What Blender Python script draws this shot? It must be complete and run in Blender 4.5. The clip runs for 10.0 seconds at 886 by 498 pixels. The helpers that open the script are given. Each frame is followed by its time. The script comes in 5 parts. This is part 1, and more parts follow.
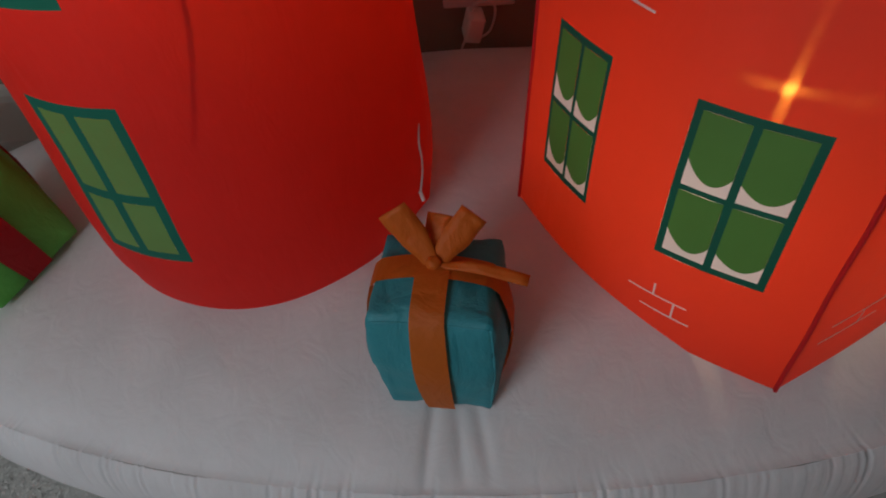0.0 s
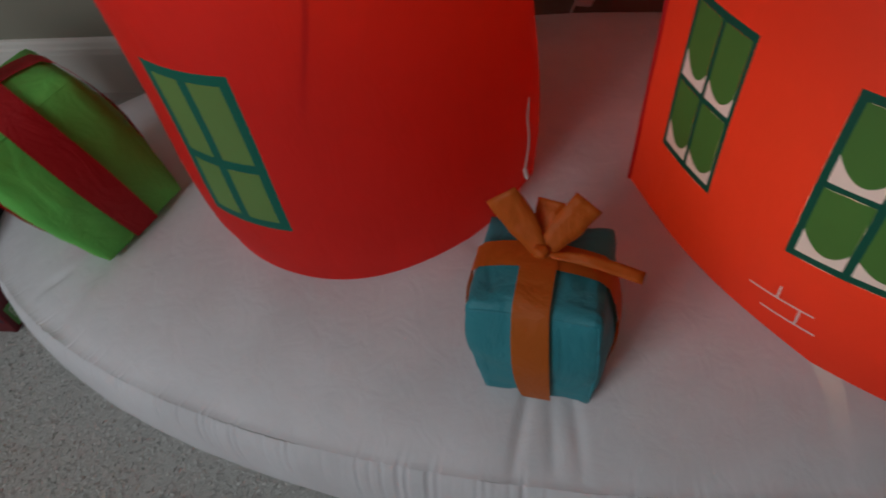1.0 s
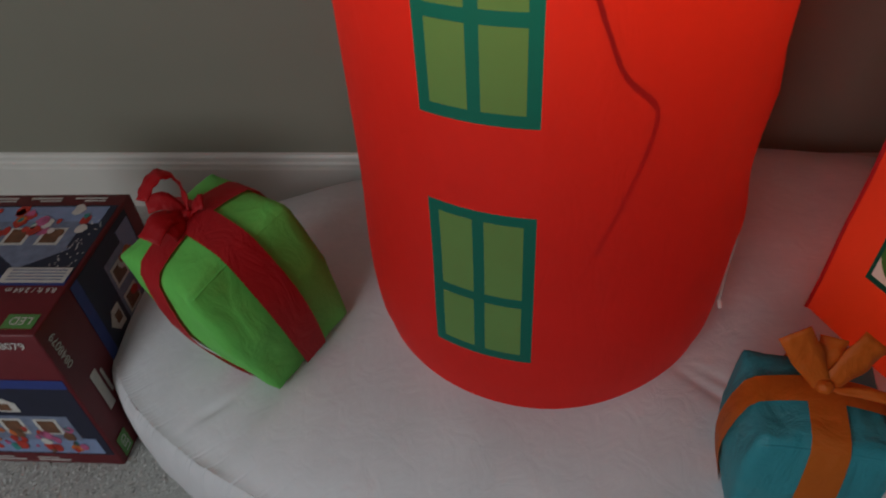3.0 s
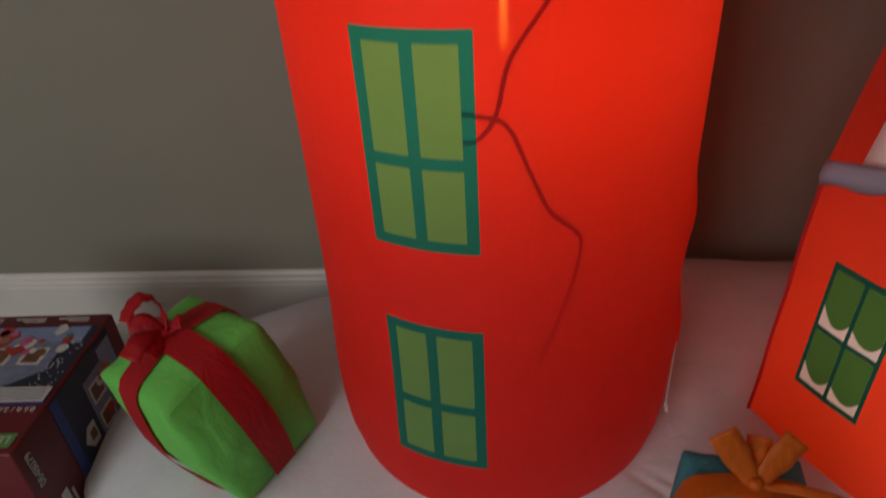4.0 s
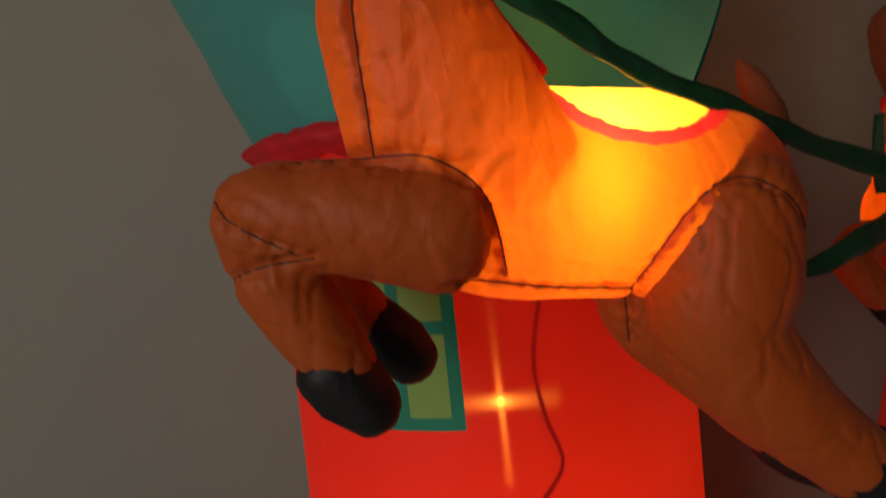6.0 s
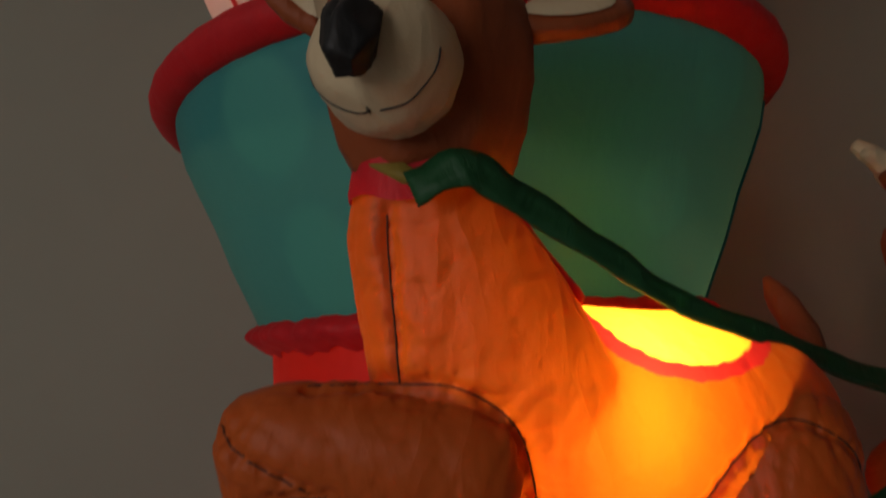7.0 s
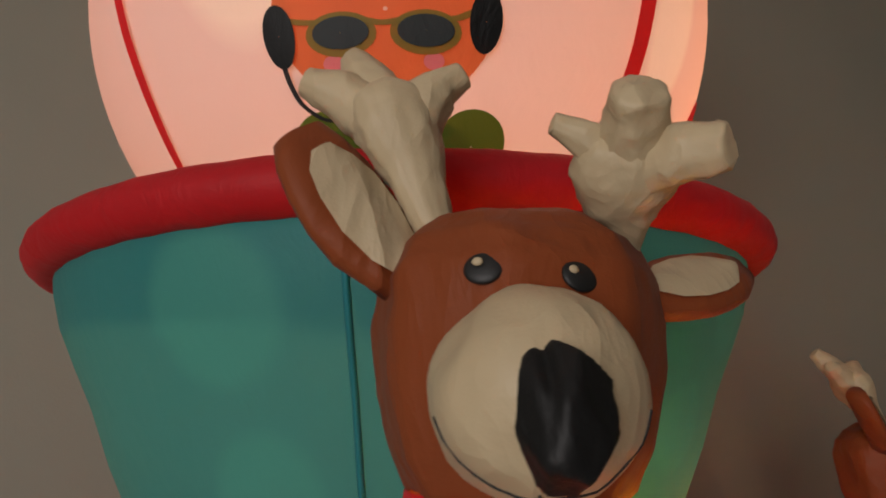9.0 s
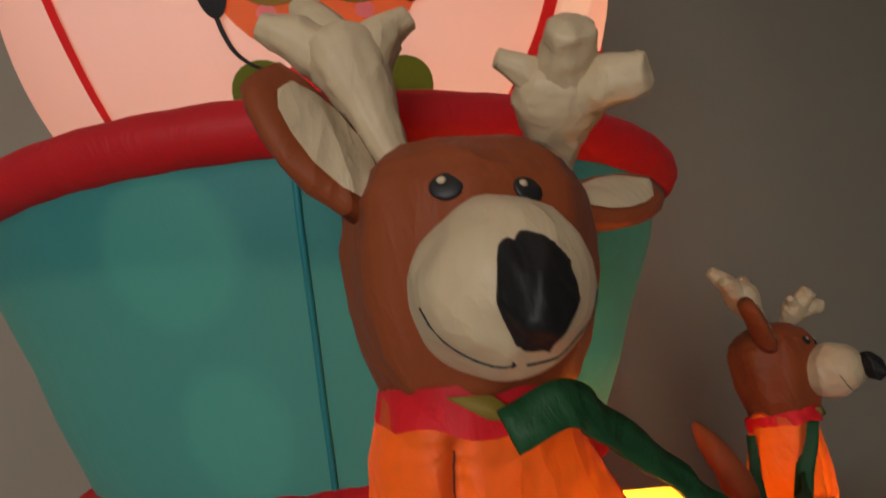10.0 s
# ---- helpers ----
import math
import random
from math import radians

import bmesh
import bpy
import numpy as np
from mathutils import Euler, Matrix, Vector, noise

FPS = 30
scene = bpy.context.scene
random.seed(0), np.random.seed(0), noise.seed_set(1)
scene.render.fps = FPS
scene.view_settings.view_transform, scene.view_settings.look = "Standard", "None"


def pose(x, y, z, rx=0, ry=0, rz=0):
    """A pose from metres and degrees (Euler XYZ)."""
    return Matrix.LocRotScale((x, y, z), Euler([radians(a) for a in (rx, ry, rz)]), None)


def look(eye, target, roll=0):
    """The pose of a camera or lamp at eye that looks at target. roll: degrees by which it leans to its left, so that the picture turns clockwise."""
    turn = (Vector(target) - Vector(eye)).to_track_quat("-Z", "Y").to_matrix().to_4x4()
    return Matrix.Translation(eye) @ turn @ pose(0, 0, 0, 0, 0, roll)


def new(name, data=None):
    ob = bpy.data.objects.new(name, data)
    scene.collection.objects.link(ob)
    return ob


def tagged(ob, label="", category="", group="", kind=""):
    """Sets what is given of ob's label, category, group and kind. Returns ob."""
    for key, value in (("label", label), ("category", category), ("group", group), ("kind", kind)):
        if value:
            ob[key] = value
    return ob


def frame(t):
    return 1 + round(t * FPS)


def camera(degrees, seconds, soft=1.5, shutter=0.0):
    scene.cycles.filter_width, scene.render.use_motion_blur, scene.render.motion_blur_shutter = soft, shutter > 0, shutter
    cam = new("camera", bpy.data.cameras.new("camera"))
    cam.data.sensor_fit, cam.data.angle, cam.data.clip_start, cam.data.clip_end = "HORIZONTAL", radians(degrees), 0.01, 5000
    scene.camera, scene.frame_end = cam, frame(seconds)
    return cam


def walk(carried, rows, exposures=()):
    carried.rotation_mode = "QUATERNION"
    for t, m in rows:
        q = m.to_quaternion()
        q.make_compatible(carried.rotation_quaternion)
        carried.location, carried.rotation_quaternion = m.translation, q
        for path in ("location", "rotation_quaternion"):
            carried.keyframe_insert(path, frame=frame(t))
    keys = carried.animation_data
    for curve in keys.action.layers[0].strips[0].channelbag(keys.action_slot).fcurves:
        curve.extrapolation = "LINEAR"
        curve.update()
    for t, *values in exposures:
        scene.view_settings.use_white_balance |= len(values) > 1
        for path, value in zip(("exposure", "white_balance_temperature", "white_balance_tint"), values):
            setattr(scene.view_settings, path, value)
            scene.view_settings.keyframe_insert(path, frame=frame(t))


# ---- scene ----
cam = camera(67.0, 10.0, soft=1.8, shutter=0.4)
# seconds, place, turn
ROWS = [
    (0.0, 0.3655, -0.8064, 0.9834, 42.7, 4.98, 2.12),
    (0.5, 0.3569, -0.7701, 0.9774, 40.03, 6.19, 4.56),
    (1.0, 0.3315, -0.764, 0.9792, 39.88, 7.72, 9.14),
    (1.5, 0.2579, -0.7562, 0.999, 42.06, 7.51, 16.45),
    (2.0, 0.0806, -0.7751, 1.0219, 43.74, 7.85, 19.69),
    (2.5, -0.0425, -0.7839, 1.0466, 46.18, 4.01, 12.08),
    (2.7, -0.0435, -0.7854, 1.0507, 46.72, 3.21, 8.51),
    (3.8, -0.011, -0.8392, 1.0811, 55.12, 3.76, 2.95),
    (4.0, -0.001, -0.8488, 1.1096, 57.23, 3.45, 3.41),
    (4.5, 0.015, -0.8754, 1.1599, 65.21, 4.36, 3.57),
    (5.0, 0.0373, -0.8878, 1.2025, 73.23, 5.34, 3.02),
    (5.5, 0.0427, -0.8966, 1.2529, 80.63, 6.21, 3.92),
    (5.7, 0.0428, -0.8969, 1.2655, 82.63, 6.56, 4.67),
    (6.8, 0.008, -0.8809, 1.3264, 95.7, 3.94, 4.49),
    (7.0, 0.0121, -0.8707, 1.3364, 98.21, 3.54, 3.97),
    (7.5, 0.0044, -0.8084, 1.3756, 105.14, 1.57, 2.37),
    (8.0, -0.0199, -0.7427, 1.4255, 108.3, -0.77, -2.19),
    (8.5, -0.056, -0.7391, 1.4591, 103.5, -0.81, -7.65),
    (9.0, -0.1135, -0.7697, 1.4849, 103.19, 1.57, -11.0),
    (9.5, -0.1527, -0.7827, 1.4832, 101.67, 4.86, -16.13),
    (10.0, -0.148, -0.7956, 1.4611, 99.21, 6.25, -18.06),
]
EXPOSURES = [(0.0, 0.0, 6500, 10), (1.2, 0.0, 6500, 10), (2.0, -0.05, 6500, 9), (2.7, -0.05, 6500, 9), (4.0, 0.12, 7000, 13), (5.0, 0.1, 7200, 14), (5.5, 0.04, 7300, 16), (6.4, -0.27, 7350, 18), (7.0, -0.5, 7400, 19), (7.5, -0.2, 7400, 19), (8.0, 0.2, 7400, 19), (8.5, 0.4, 7400, 19), (9.0, 0.41, 7400, 19), (10.0, 0.44, 7400, 19)]
walk(cam, [(t, pose(x, y, z, a, b, c)) for t, x, y, z, a, b, c in ROWS], EXPOSURES)

# ---- world and light ----
WALL_Y = 0.541
world = bpy.data.worlds.new("world")
scene.world = world
world.use_nodes = True
world.node_tree.nodes["Background"].inputs[0].default_value = (0.55, 0.62, 0.72, 1)
world.node_tree.nodes["Background"].inputs[1].default_value = 0.3


def lamp(name, kind, power, color, m, size=0.02, spread=180):
    d = bpy.data.lights.new(name, kind)
    d.energy, d.color = power, color
    if kind == "AREA":
        d.shape, d.size, d.size_y = "RECTANGLE", size[0], size[1]
        d.spread = radians(spread)
    else:
        d.shadow_soft_size = size
    ob = new(name, d)
    ob.matrix_world = m
    return ob


# daylight in the opening of the window behind the camera
lamp("window_light", "AREA", 42, (0.91, 0.96, 1.0), look((-1.75, -3.12, 1.55), (-0.2, -0.2, 0.8)), (1.7, 1.35))
# the bulbs inside the inflatables
lamp("tower_bulb", "POINT", 1.75, (1.0, 0.80, 0.55), pose(0.017, -0.06, 0.934), 0.006)
lamp("house_bulb", "POINT", 1.4, (1.0, 0.78, 0.5), pose(0.71, -0.10, 0.450), 0.008)
lamp("control_room_bulb", "POINT", 0.5, (1.0, 0.78, 0.5), pose(0.15, -0.02, 1.44), 0.02)
lamp("globe_bulb", "POINT", 2.7, (1.0, 0.62, 0.40), pose(0.15, 0.03, 1.83), 0.02)


# ---- materials ----
def nodes(name):
    m = bpy.data.materials.new(name)
    m.use_nodes = True
    nt = m.node_tree
    nt.nodes.clear()
    out = nt.nodes.new("ShaderNodeOutputMaterial")
    return m, nt, out


def add(nt, kind, **values):
    n = nt.nodes.new(kind)
    for k, v in values.items():
        n.inputs[k.replace("_", " ")].default_value = v
    return n


def rgba(c):
    return (c[0], c[1], c[2], 1)


def tinted(nt, color, amount, scale, coords):
    """The colour, varied in value by soft noise."""
    noise_tex = add(nt, "ShaderNodeTexNoise", Scale=scale, Detail=4.0, Roughness=0.6)
    nt.links.new(coords, noise_tex.inputs["Vector"])
    ramp = add(nt, "ShaderNodeMapRange")
    ramp.inputs[1].default_value, ramp.inputs[2].default_value = 0.3, 0.7
    ramp.inputs[3].default_value, ramp.inputs[4].default_value = 1 - amount, 1 + amount
    nt.links.new(noise_tex.outputs["Fac"], ramp.inputs[0])
    mul = nt.nodes.new("ShaderNodeVectorMath")
    mul.operation = "SCALE"
    mul.inputs[0].default_value = color
    nt.links.new(ramp.outputs[0], mul.inputs["Scale"])
    return mul.outputs[0]


def fabric(name, color, through_color=None, share=0.42, wrinkle=0.35, gloss=0.3, glow_ovals=None, streak=0.0, streak_side=(1.0, 0.0, 0.0), streak_color=(1.0, 0.36, 0.06), side_gain=1.0, bend=0.5, crinkle=0.0, cloth=None):
    """Thin nylon: woven, creased, lets part of the light through."""
    m, nt, out = nodes(name)
    co = nt.nodes.new("ShaderNodeTexCoord").outputs["Object"]
    col = tinted(nt, color, 0.07, 9.0, co)
    weave = add(nt, "ShaderNodeTexNoise", Scale=900.0, Detail=1.0)
    nt.links.new(co, weave.inputs["Vector"])
    crease = add(nt, "ShaderNodeTexNoise", Scale=26.0, Detail=5.0, Roughness=0.55, Distortion=0.8)
    stretch = nt.nodes.new("ShaderNodeMapping")
    stretch.inputs["Scale"].default_value = (1.0, 1.0, 0.45)
    nt.links.new(co, stretch.inputs["Vector"])
    nt.links.new(stretch.outputs[0], crease.inputs["Vector"])
    b1 = add(nt, "ShaderNodeBump", Strength=0.10, Distance=0.001)
    nt.links.new(weave.outputs["Fac"], b1.inputs["Height"])
    b2 = add(nt, "ShaderNodeBump", Strength=wrinkle, Distance=0.006)
    nt.links.new(crease.outputs["Fac"], b2.inputs["Height"])
    nt.links.new(b1.outputs[0], b2.inputs["Normal"])
    if crinkle:
        # stiff sharp crinkles of a taut satin
        ridge = nt.nodes.new("ShaderNodeTexNoise")
        ridge.noise_type = "RIDGED_MULTIFRACTAL"
        for k, v in (("Scale", 21.0), ("Detail", 2.0), ("Roughness", 0.35), ("Lacunarity", 2.3), ("Offset", 1.0), ("Gain", 1.6), ("Distortion", 0.5)):
            ridge.inputs[k].default_value = v
        nt.links.new(stretch.outputs[0], ridge.inputs["Vector"])
        b3 = add(nt, "ShaderNodeBump", Strength=crinkle, Distance=0.0035)
        nt.links.new(ridge.outputs["Fac"], b3.inputs["Height"])
        nt.links.new(b2.outputs[0], b3.inputs["Normal"])
        b2 = b3
    front = add(nt, "ShaderNodeBsdfPrincipled", Roughness=0.55 if not crinkle else 0.52)
    front.inputs["Specular IOR Level"].default_value = gloss
    front.inputs["Sheen Weight"].default_value = 0.03 if max(color) > 0.1 else 0.0
    nt.links.new(b2.outputs[0], front.inputs["Normal"])
    back = nt.nodes.new("ShaderNodeBsdfTranslucent")
    tc = through_color or color
    back.inputs[0].default_value = rgba(tc)
    nt.links.new(b2.outputs[0], back.inputs["Normal"])
    if glow_ovals:
        # inner glow painted as pale ovals: angle and height on the drum, half sizes
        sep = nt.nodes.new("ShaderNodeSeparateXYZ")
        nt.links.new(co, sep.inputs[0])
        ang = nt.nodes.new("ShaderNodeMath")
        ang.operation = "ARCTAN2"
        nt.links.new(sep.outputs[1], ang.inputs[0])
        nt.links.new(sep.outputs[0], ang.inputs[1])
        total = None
        for a, z, ra, rz in glow_ovals["list"]:
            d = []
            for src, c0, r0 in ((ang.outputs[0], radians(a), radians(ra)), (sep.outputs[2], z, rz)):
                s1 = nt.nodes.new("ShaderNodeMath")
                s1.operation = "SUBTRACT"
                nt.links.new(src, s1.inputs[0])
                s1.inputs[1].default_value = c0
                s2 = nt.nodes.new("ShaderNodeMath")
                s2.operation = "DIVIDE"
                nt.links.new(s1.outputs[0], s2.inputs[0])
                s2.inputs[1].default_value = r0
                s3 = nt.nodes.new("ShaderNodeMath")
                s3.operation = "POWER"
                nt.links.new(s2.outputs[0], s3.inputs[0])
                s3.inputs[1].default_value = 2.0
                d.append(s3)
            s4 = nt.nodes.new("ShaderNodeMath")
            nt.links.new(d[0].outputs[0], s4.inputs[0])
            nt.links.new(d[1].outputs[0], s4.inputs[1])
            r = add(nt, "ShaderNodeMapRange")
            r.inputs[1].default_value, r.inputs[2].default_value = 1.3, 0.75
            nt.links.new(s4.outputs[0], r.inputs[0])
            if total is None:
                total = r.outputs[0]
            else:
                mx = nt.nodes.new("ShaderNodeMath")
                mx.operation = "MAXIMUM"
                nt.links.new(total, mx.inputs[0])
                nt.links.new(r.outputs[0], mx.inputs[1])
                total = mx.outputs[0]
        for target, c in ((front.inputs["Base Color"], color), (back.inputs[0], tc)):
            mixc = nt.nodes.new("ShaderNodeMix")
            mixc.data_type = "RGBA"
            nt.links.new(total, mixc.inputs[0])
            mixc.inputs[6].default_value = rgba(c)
            mixc.inputs[7].default_value = rgba(glow_ovals["color"])
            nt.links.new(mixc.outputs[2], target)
    elif cloth:
        # a saddle cloth printed on the back: an oval with a scalloped border
        wob = add(nt, "ShaderNodeTexNoise", Scale=70.0, Detail=1.0)
        nt.links.new(co, wob.inputs["Vector"])
        dist = None
        for axis, c0, r0 in cloth["oval"]:
            dot = nt.nodes.new("ShaderNodeVectorMath")
            dot.operation = "DOT_PRODUCT"
            nt.links.new(co, dot.inputs[0])
            dot.inputs[1].default_value = axis
            s1 = nt.nodes.new("ShaderNodeMath")
            s1.operation = "SUBTRACT"
            nt.links.new(dot.outputs["Value"], s1.inputs[0])
            s1.inputs[1].default_value = c0
            s2 = nt.nodes.new("ShaderNodeMath")
            s2.operation = "DIVIDE"
            nt.links.new(s1.outputs[0], s2.inputs[0])
            s2.inputs[1].default_value = r0
            s3 = nt.nodes.new("ShaderNodeMath")
            s3.operation = "MULTIPLY"
            nt.links.new(s2.outputs[0], s3.inputs[0])
            nt.links.new(s2.outputs[0], s3.inputs[1])
            if dist is None:
                dist = s3
            else:
                s4 = nt.nodes.new("ShaderNodeMath")
                nt.links.new(dist.outputs[0], s4.inputs[0])
                nt.links.new(s3.outputs[0], s4.inputs[1])
                dist = s4
        s5 = nt.nodes.new("ShaderNodeMath")
        s5.operation = "MULTIPLY_ADD"
        nt.links.new(wob.outputs["Fac"], s5.inputs[0])
        s5.inputs[1].default_value = 0.22
        nt.links.new(dist.outputs[0], s5.inputs[2])
        steps = []
        for edge in (1.17, 0.86):
            r = add(nt, "ShaderNodeMapRange")
            r.inputs[1].default_value, r.inputs[2].default_value = edge + 0.02, edge - 0.02
            nt.links.new(s5.outputs[0], r.inputs[0])
            steps.append(r)
        for target, base_col, k in ((front.inputs["Base Color"], color, 0), (back.inputs[0], tc, 1)):
            m1, m2 = nt.nodes.new("ShaderNodeMix"), nt.nodes.new("ShaderNodeMix")
            for mm, st, c in ((m1, steps[0], cloth["border"][k]), (m2, steps[1], cloth["fill"][k])):
                mm.data_type = "RGBA"
                nt.links.new(st.outputs[0], mm.inputs[0])
                mm.inputs[7].default_value = rgba(c)
            m1.inputs[6].default_value = rgba(base_col)
            nt.links.new(m1.outputs[2], m2.inputs[6])
            nt.links.new(m2.outputs[2], target)
    else:
        nt.links.new(col, front.inputs["Base Color"])
    mix = add(nt, "ShaderNodeMixShader", Fac=share)
    if cloth:
        thin = add(nt, "ShaderNodeMapRange")
        thin.inputs[3].default_value, thin.inputs[4].default_value = share, cloth["share"]
        nt.links.new(steps[1].outputs[0], thin.inputs[0])
        nt.links.new(thin.outputs[0], mix.inputs[0])
    nt.links.new(front.outputs[0], mix.inputs[1])
    nt.links.new(back.outputs[0], mix.inputs[2])
    last = mix
    if streak:
        # the weave bends a little of the bulb's light up, down and to both sides
        geo = nt.nodes.new("ShaderNodeNewGeometry")
        lobes = [((0.0, 0.0, 1.0), 0.0, 1.6)]
        for axis, gain in (((0.0, 0.0, 1.0), 1.0), (streak_side, side_gain)):
            for reach, w in ((0.1, 0.34), (0.2, 0.20), (0.3, 0.14), (0.4, 0.11), (0.5, 0.095), (0.61, 0.085), (0.72, 0.078), (0.83, 0.07), (0.94, 0.06)):
                for sgn in (-1, 1):
                    lobes.append((axis, sgn * reach * math.degrees(math.asin(bend)), w * gain))
        for axis, tilt, w in lobes:
            keepn = nt.nodes.new("ShaderNodeVectorMath")
            keepn.operation = "SCALE"
            nt.links.new(geo.outputs["Normal"], keepn.inputs[0])
            keepn.inputs["Scale"].default_value = math.cos(radians(tilt))
            bent = nt.nodes.new("ShaderNodeVectorMath")
            nt.links.new(keepn.outputs[0], bent.inputs[0])
            bent.inputs[1].default_value = [c * math.sin(radians(tilt)) for c in axis]
            unit = nt.nodes.new("ShaderNodeVectorMath")
            unit.operation = "NORMALIZE"
            nt.links.new(bent.outputs[0], unit.inputs[0])
            ref = add(nt, "ShaderNodeBsdfRefraction", Roughness=0.15 + 0.002 * abs(tilt) if tilt else 0.13, IOR=bend)
            ref.inputs[0].default_value = rgba([c * w * streak for c in streak_color])
            nt.links.new(unit.outputs[0], ref.inputs["Normal"])
            plus = nt.nodes.new("ShaderNodeAddShader")
            nt.links.new(last.outputs[0], plus.inputs[0])
            nt.links.new(ref.outputs[0], plus.inputs[1])
            last = plus
    nt.links.new(last.outputs[0], out.inputs[0])
    return m


def solid(name, color, rough=0.6, vary=0.06, scale=12.0, bump=0.0, bump_scale=120.0, spec=0.4):
    m, nt, out = nodes(name)
    co = nt.nodes.new("ShaderNodeTexCoord").outputs["Object"]
    p = add(nt, "ShaderNodeBsdfPrincipled", Roughness=rough)
    p.inputs["Specular IOR Level"].default_value = spec
    nt.links.new(tinted(nt, color, vary, scale, co), p.inputs["Base Color"])
    if bump:
        n = add(nt, "ShaderNodeTexNoise", Scale=bump_scale, Detail=6.0, Roughness=0.65)
        nt.links.new(co, n.inputs["Vector"])
        b = add(nt, "ShaderNodeBump", Strength=bump, Distance=0.004)
        nt.links.new(n.outputs["Fac"], b.inputs["Height"])
        nt.links.new(b.outputs[0], p.inputs["Normal"])
    nt.links.new(p.outputs[0], out.inputs[0])
    return m


RED = fabric("red_nylon", (0.62, 0.019, 0.017), (0.92, 0.040, 0.010), streak=0.0065, side_gain=2.2)
HOUSE_RED = fabric("orange_red_nylon", (0.68, 0.04, 0.022), (0.95, 0.075, 0.022), streak=0.003, side_gain=0.6, bend=0.8, streak_side=(0.68, -0.73, 0.0))
TRIM_RED = fabric("deep_red_nylon", (0.60, 0.020, 0.026), (0.85, 0.035, 0.03), wrinkle=0.7)
WINDOW_GREEN = fabric("dark_green_print", (0.005, 0.16, 0.12), (0.01, 0.2, 0.14), wrinkle=0.15)
PANE_GREEN = fabric("leaf_green_print", (0.13, 0.31, 0.09), (0.17, 0.32, 0.07), share=0.35, wrinkle=0.15)
HOUSE_PANE = fabric("moss_green_print", (0.07, 0.22, 0.05), (0.06, 0.16, 0.03), share=0.3, wrinkle=0.15)
HOUSE_BAR = fabric("pine_green_print", (0.004, 0.085, 0.065), (0.006, 0.09, 0.06), share=0.3, wrinkle=0.15)
WHITE = fabric("white_nylon", (0.85, 0.85, 0.89), (0.8, 0.78, 0.78), share=0.3, wrinkle=0.3)
ROOF_WHITE = fabric("white_roof_nylon", (0.80, 0.77, 0.78), (0.8, 0.7, 0.68), share=0.3)
EAVE_GREY = fabric("lilac_grey_print", (0.32, 0.30, 0.38), (0.4, 0.36, 0.42), share=0.25)
# the paler teal ovals stand in for light glowing through the drum
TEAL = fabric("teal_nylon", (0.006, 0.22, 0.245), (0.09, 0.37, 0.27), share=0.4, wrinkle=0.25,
              glow_ovals={"color": (0.045, 0.31, 0.275), "list": [(-121, 1.553, 8.5, 0.052), (-118, 1.42, 8, 0.05), (-46, 1.572, 6.5, 0.05), (-54, 1.462, 6.5, 0.036)]})
TEAL_SEAM = fabric("teal_seam", (0.006, 0.22, 0.245), share=0.3)
# here too two paler ovals put inner glow into the fabric colour
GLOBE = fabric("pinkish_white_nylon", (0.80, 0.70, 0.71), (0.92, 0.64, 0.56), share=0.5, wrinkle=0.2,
               glow_ovals={"color": (0.95, 0.82, 0.74), "list": [(-120, 1.86, 11, 0.09), (-52, 1.82, 6, 0.08)]})
ORANGE = fabric("orange_satin", (0.46, 0.082, 0.011), (0.82, 0.18, 0.014), share=0.21, wrinkle=0.25, crinkle=0.3, gloss=0.25,
                cloth={"share": 0.7, "oval": (((0.983, 0.182, 0.0), 0.068, 0.076), ((0.0, 0.0, 1.0), 1.366, 0.060)), "border": ((0.66, 0.02, 0.03), (0.9, 0.05, 0.04)), "fill": ((0.85, 0.42, 0.03), (1.0, 0.62, 0.06))})
BROWN = fabric("brown_nylon", (0.28, 0.064, 0.020), (0.33, 0.07, 0.025), share=0.25, wrinkle=0.4, crinkle=0.7, gloss=0.2)
CREAM = fabric("cream_nylon", (0.61, 0.48, 0.30), (0.6, 0.45, 0.28), share=0.25, wrinkle=0.3, crinkle=0.7, gloss=0.5)
YELLOW = fabric("yellow_nylon", (0.85, 0.42, 0.03), (1.0, 0.62, 0.06), share=0.5, wrinkle=0.5)
BRIGHT_RED = fabric("bright_red_nylon", (0.66, 0.02, 0.03), (0.9, 0.05, 0.04), share=0.4, wrinkle=0.6)
BLACK = fabric("black_nylon", (0.006, 0.006, 0.006), share=0.03, wrinkle=0.5, gloss=0.3)
INK = solid("black_ink", (0.01, 0.01, 0.01), 0.5)
STRAP_GREEN = fabric("dark_green_strap", (0.012, 0.085, 0.03), (0.02, 0.14, 0.03), share=0.3, wrinkle=0.8)
GIFT_BLUE = fabric("turquoise_satin", (0.03, 0.28, 0.34), (0.05, 0.3, 0.32), share=0.2, wrinkle=0.9, gloss=0.5)
GIFT_ORANGE = fabric("orange_ribbon", (0.62, 0.13, 0.012), (0.8, 0.2, 0.02), share=0.3, wrinkle=0.8)
GIFT_GREEN = fabric("lime_green_nylon", (0.17, 0.64, 0.12), (0.22, 0.66, 0.13), share=0.25, wrinkle=0.6)
GIFT_RED = fabric("red_ribbon", (0.48, 0.012, 0.018), (0.7, 0.02, 0.02), share=0.3, wrinkle=0.8)
COOKIE = fabric("cookie_orange_print", (0.72, 0.17, 0.06), (0.95, 0.32, 0.14), share=0.5)
CHEEK = fabric("pink_print", (0.85, 0.32, 0.36), (0.95, 0.45, 0.45), share=0.5)
GOLD = fabric("gold_print", (0.30, 0.22, 0.04), (0.35, 0.26, 0.05), share=0.4)
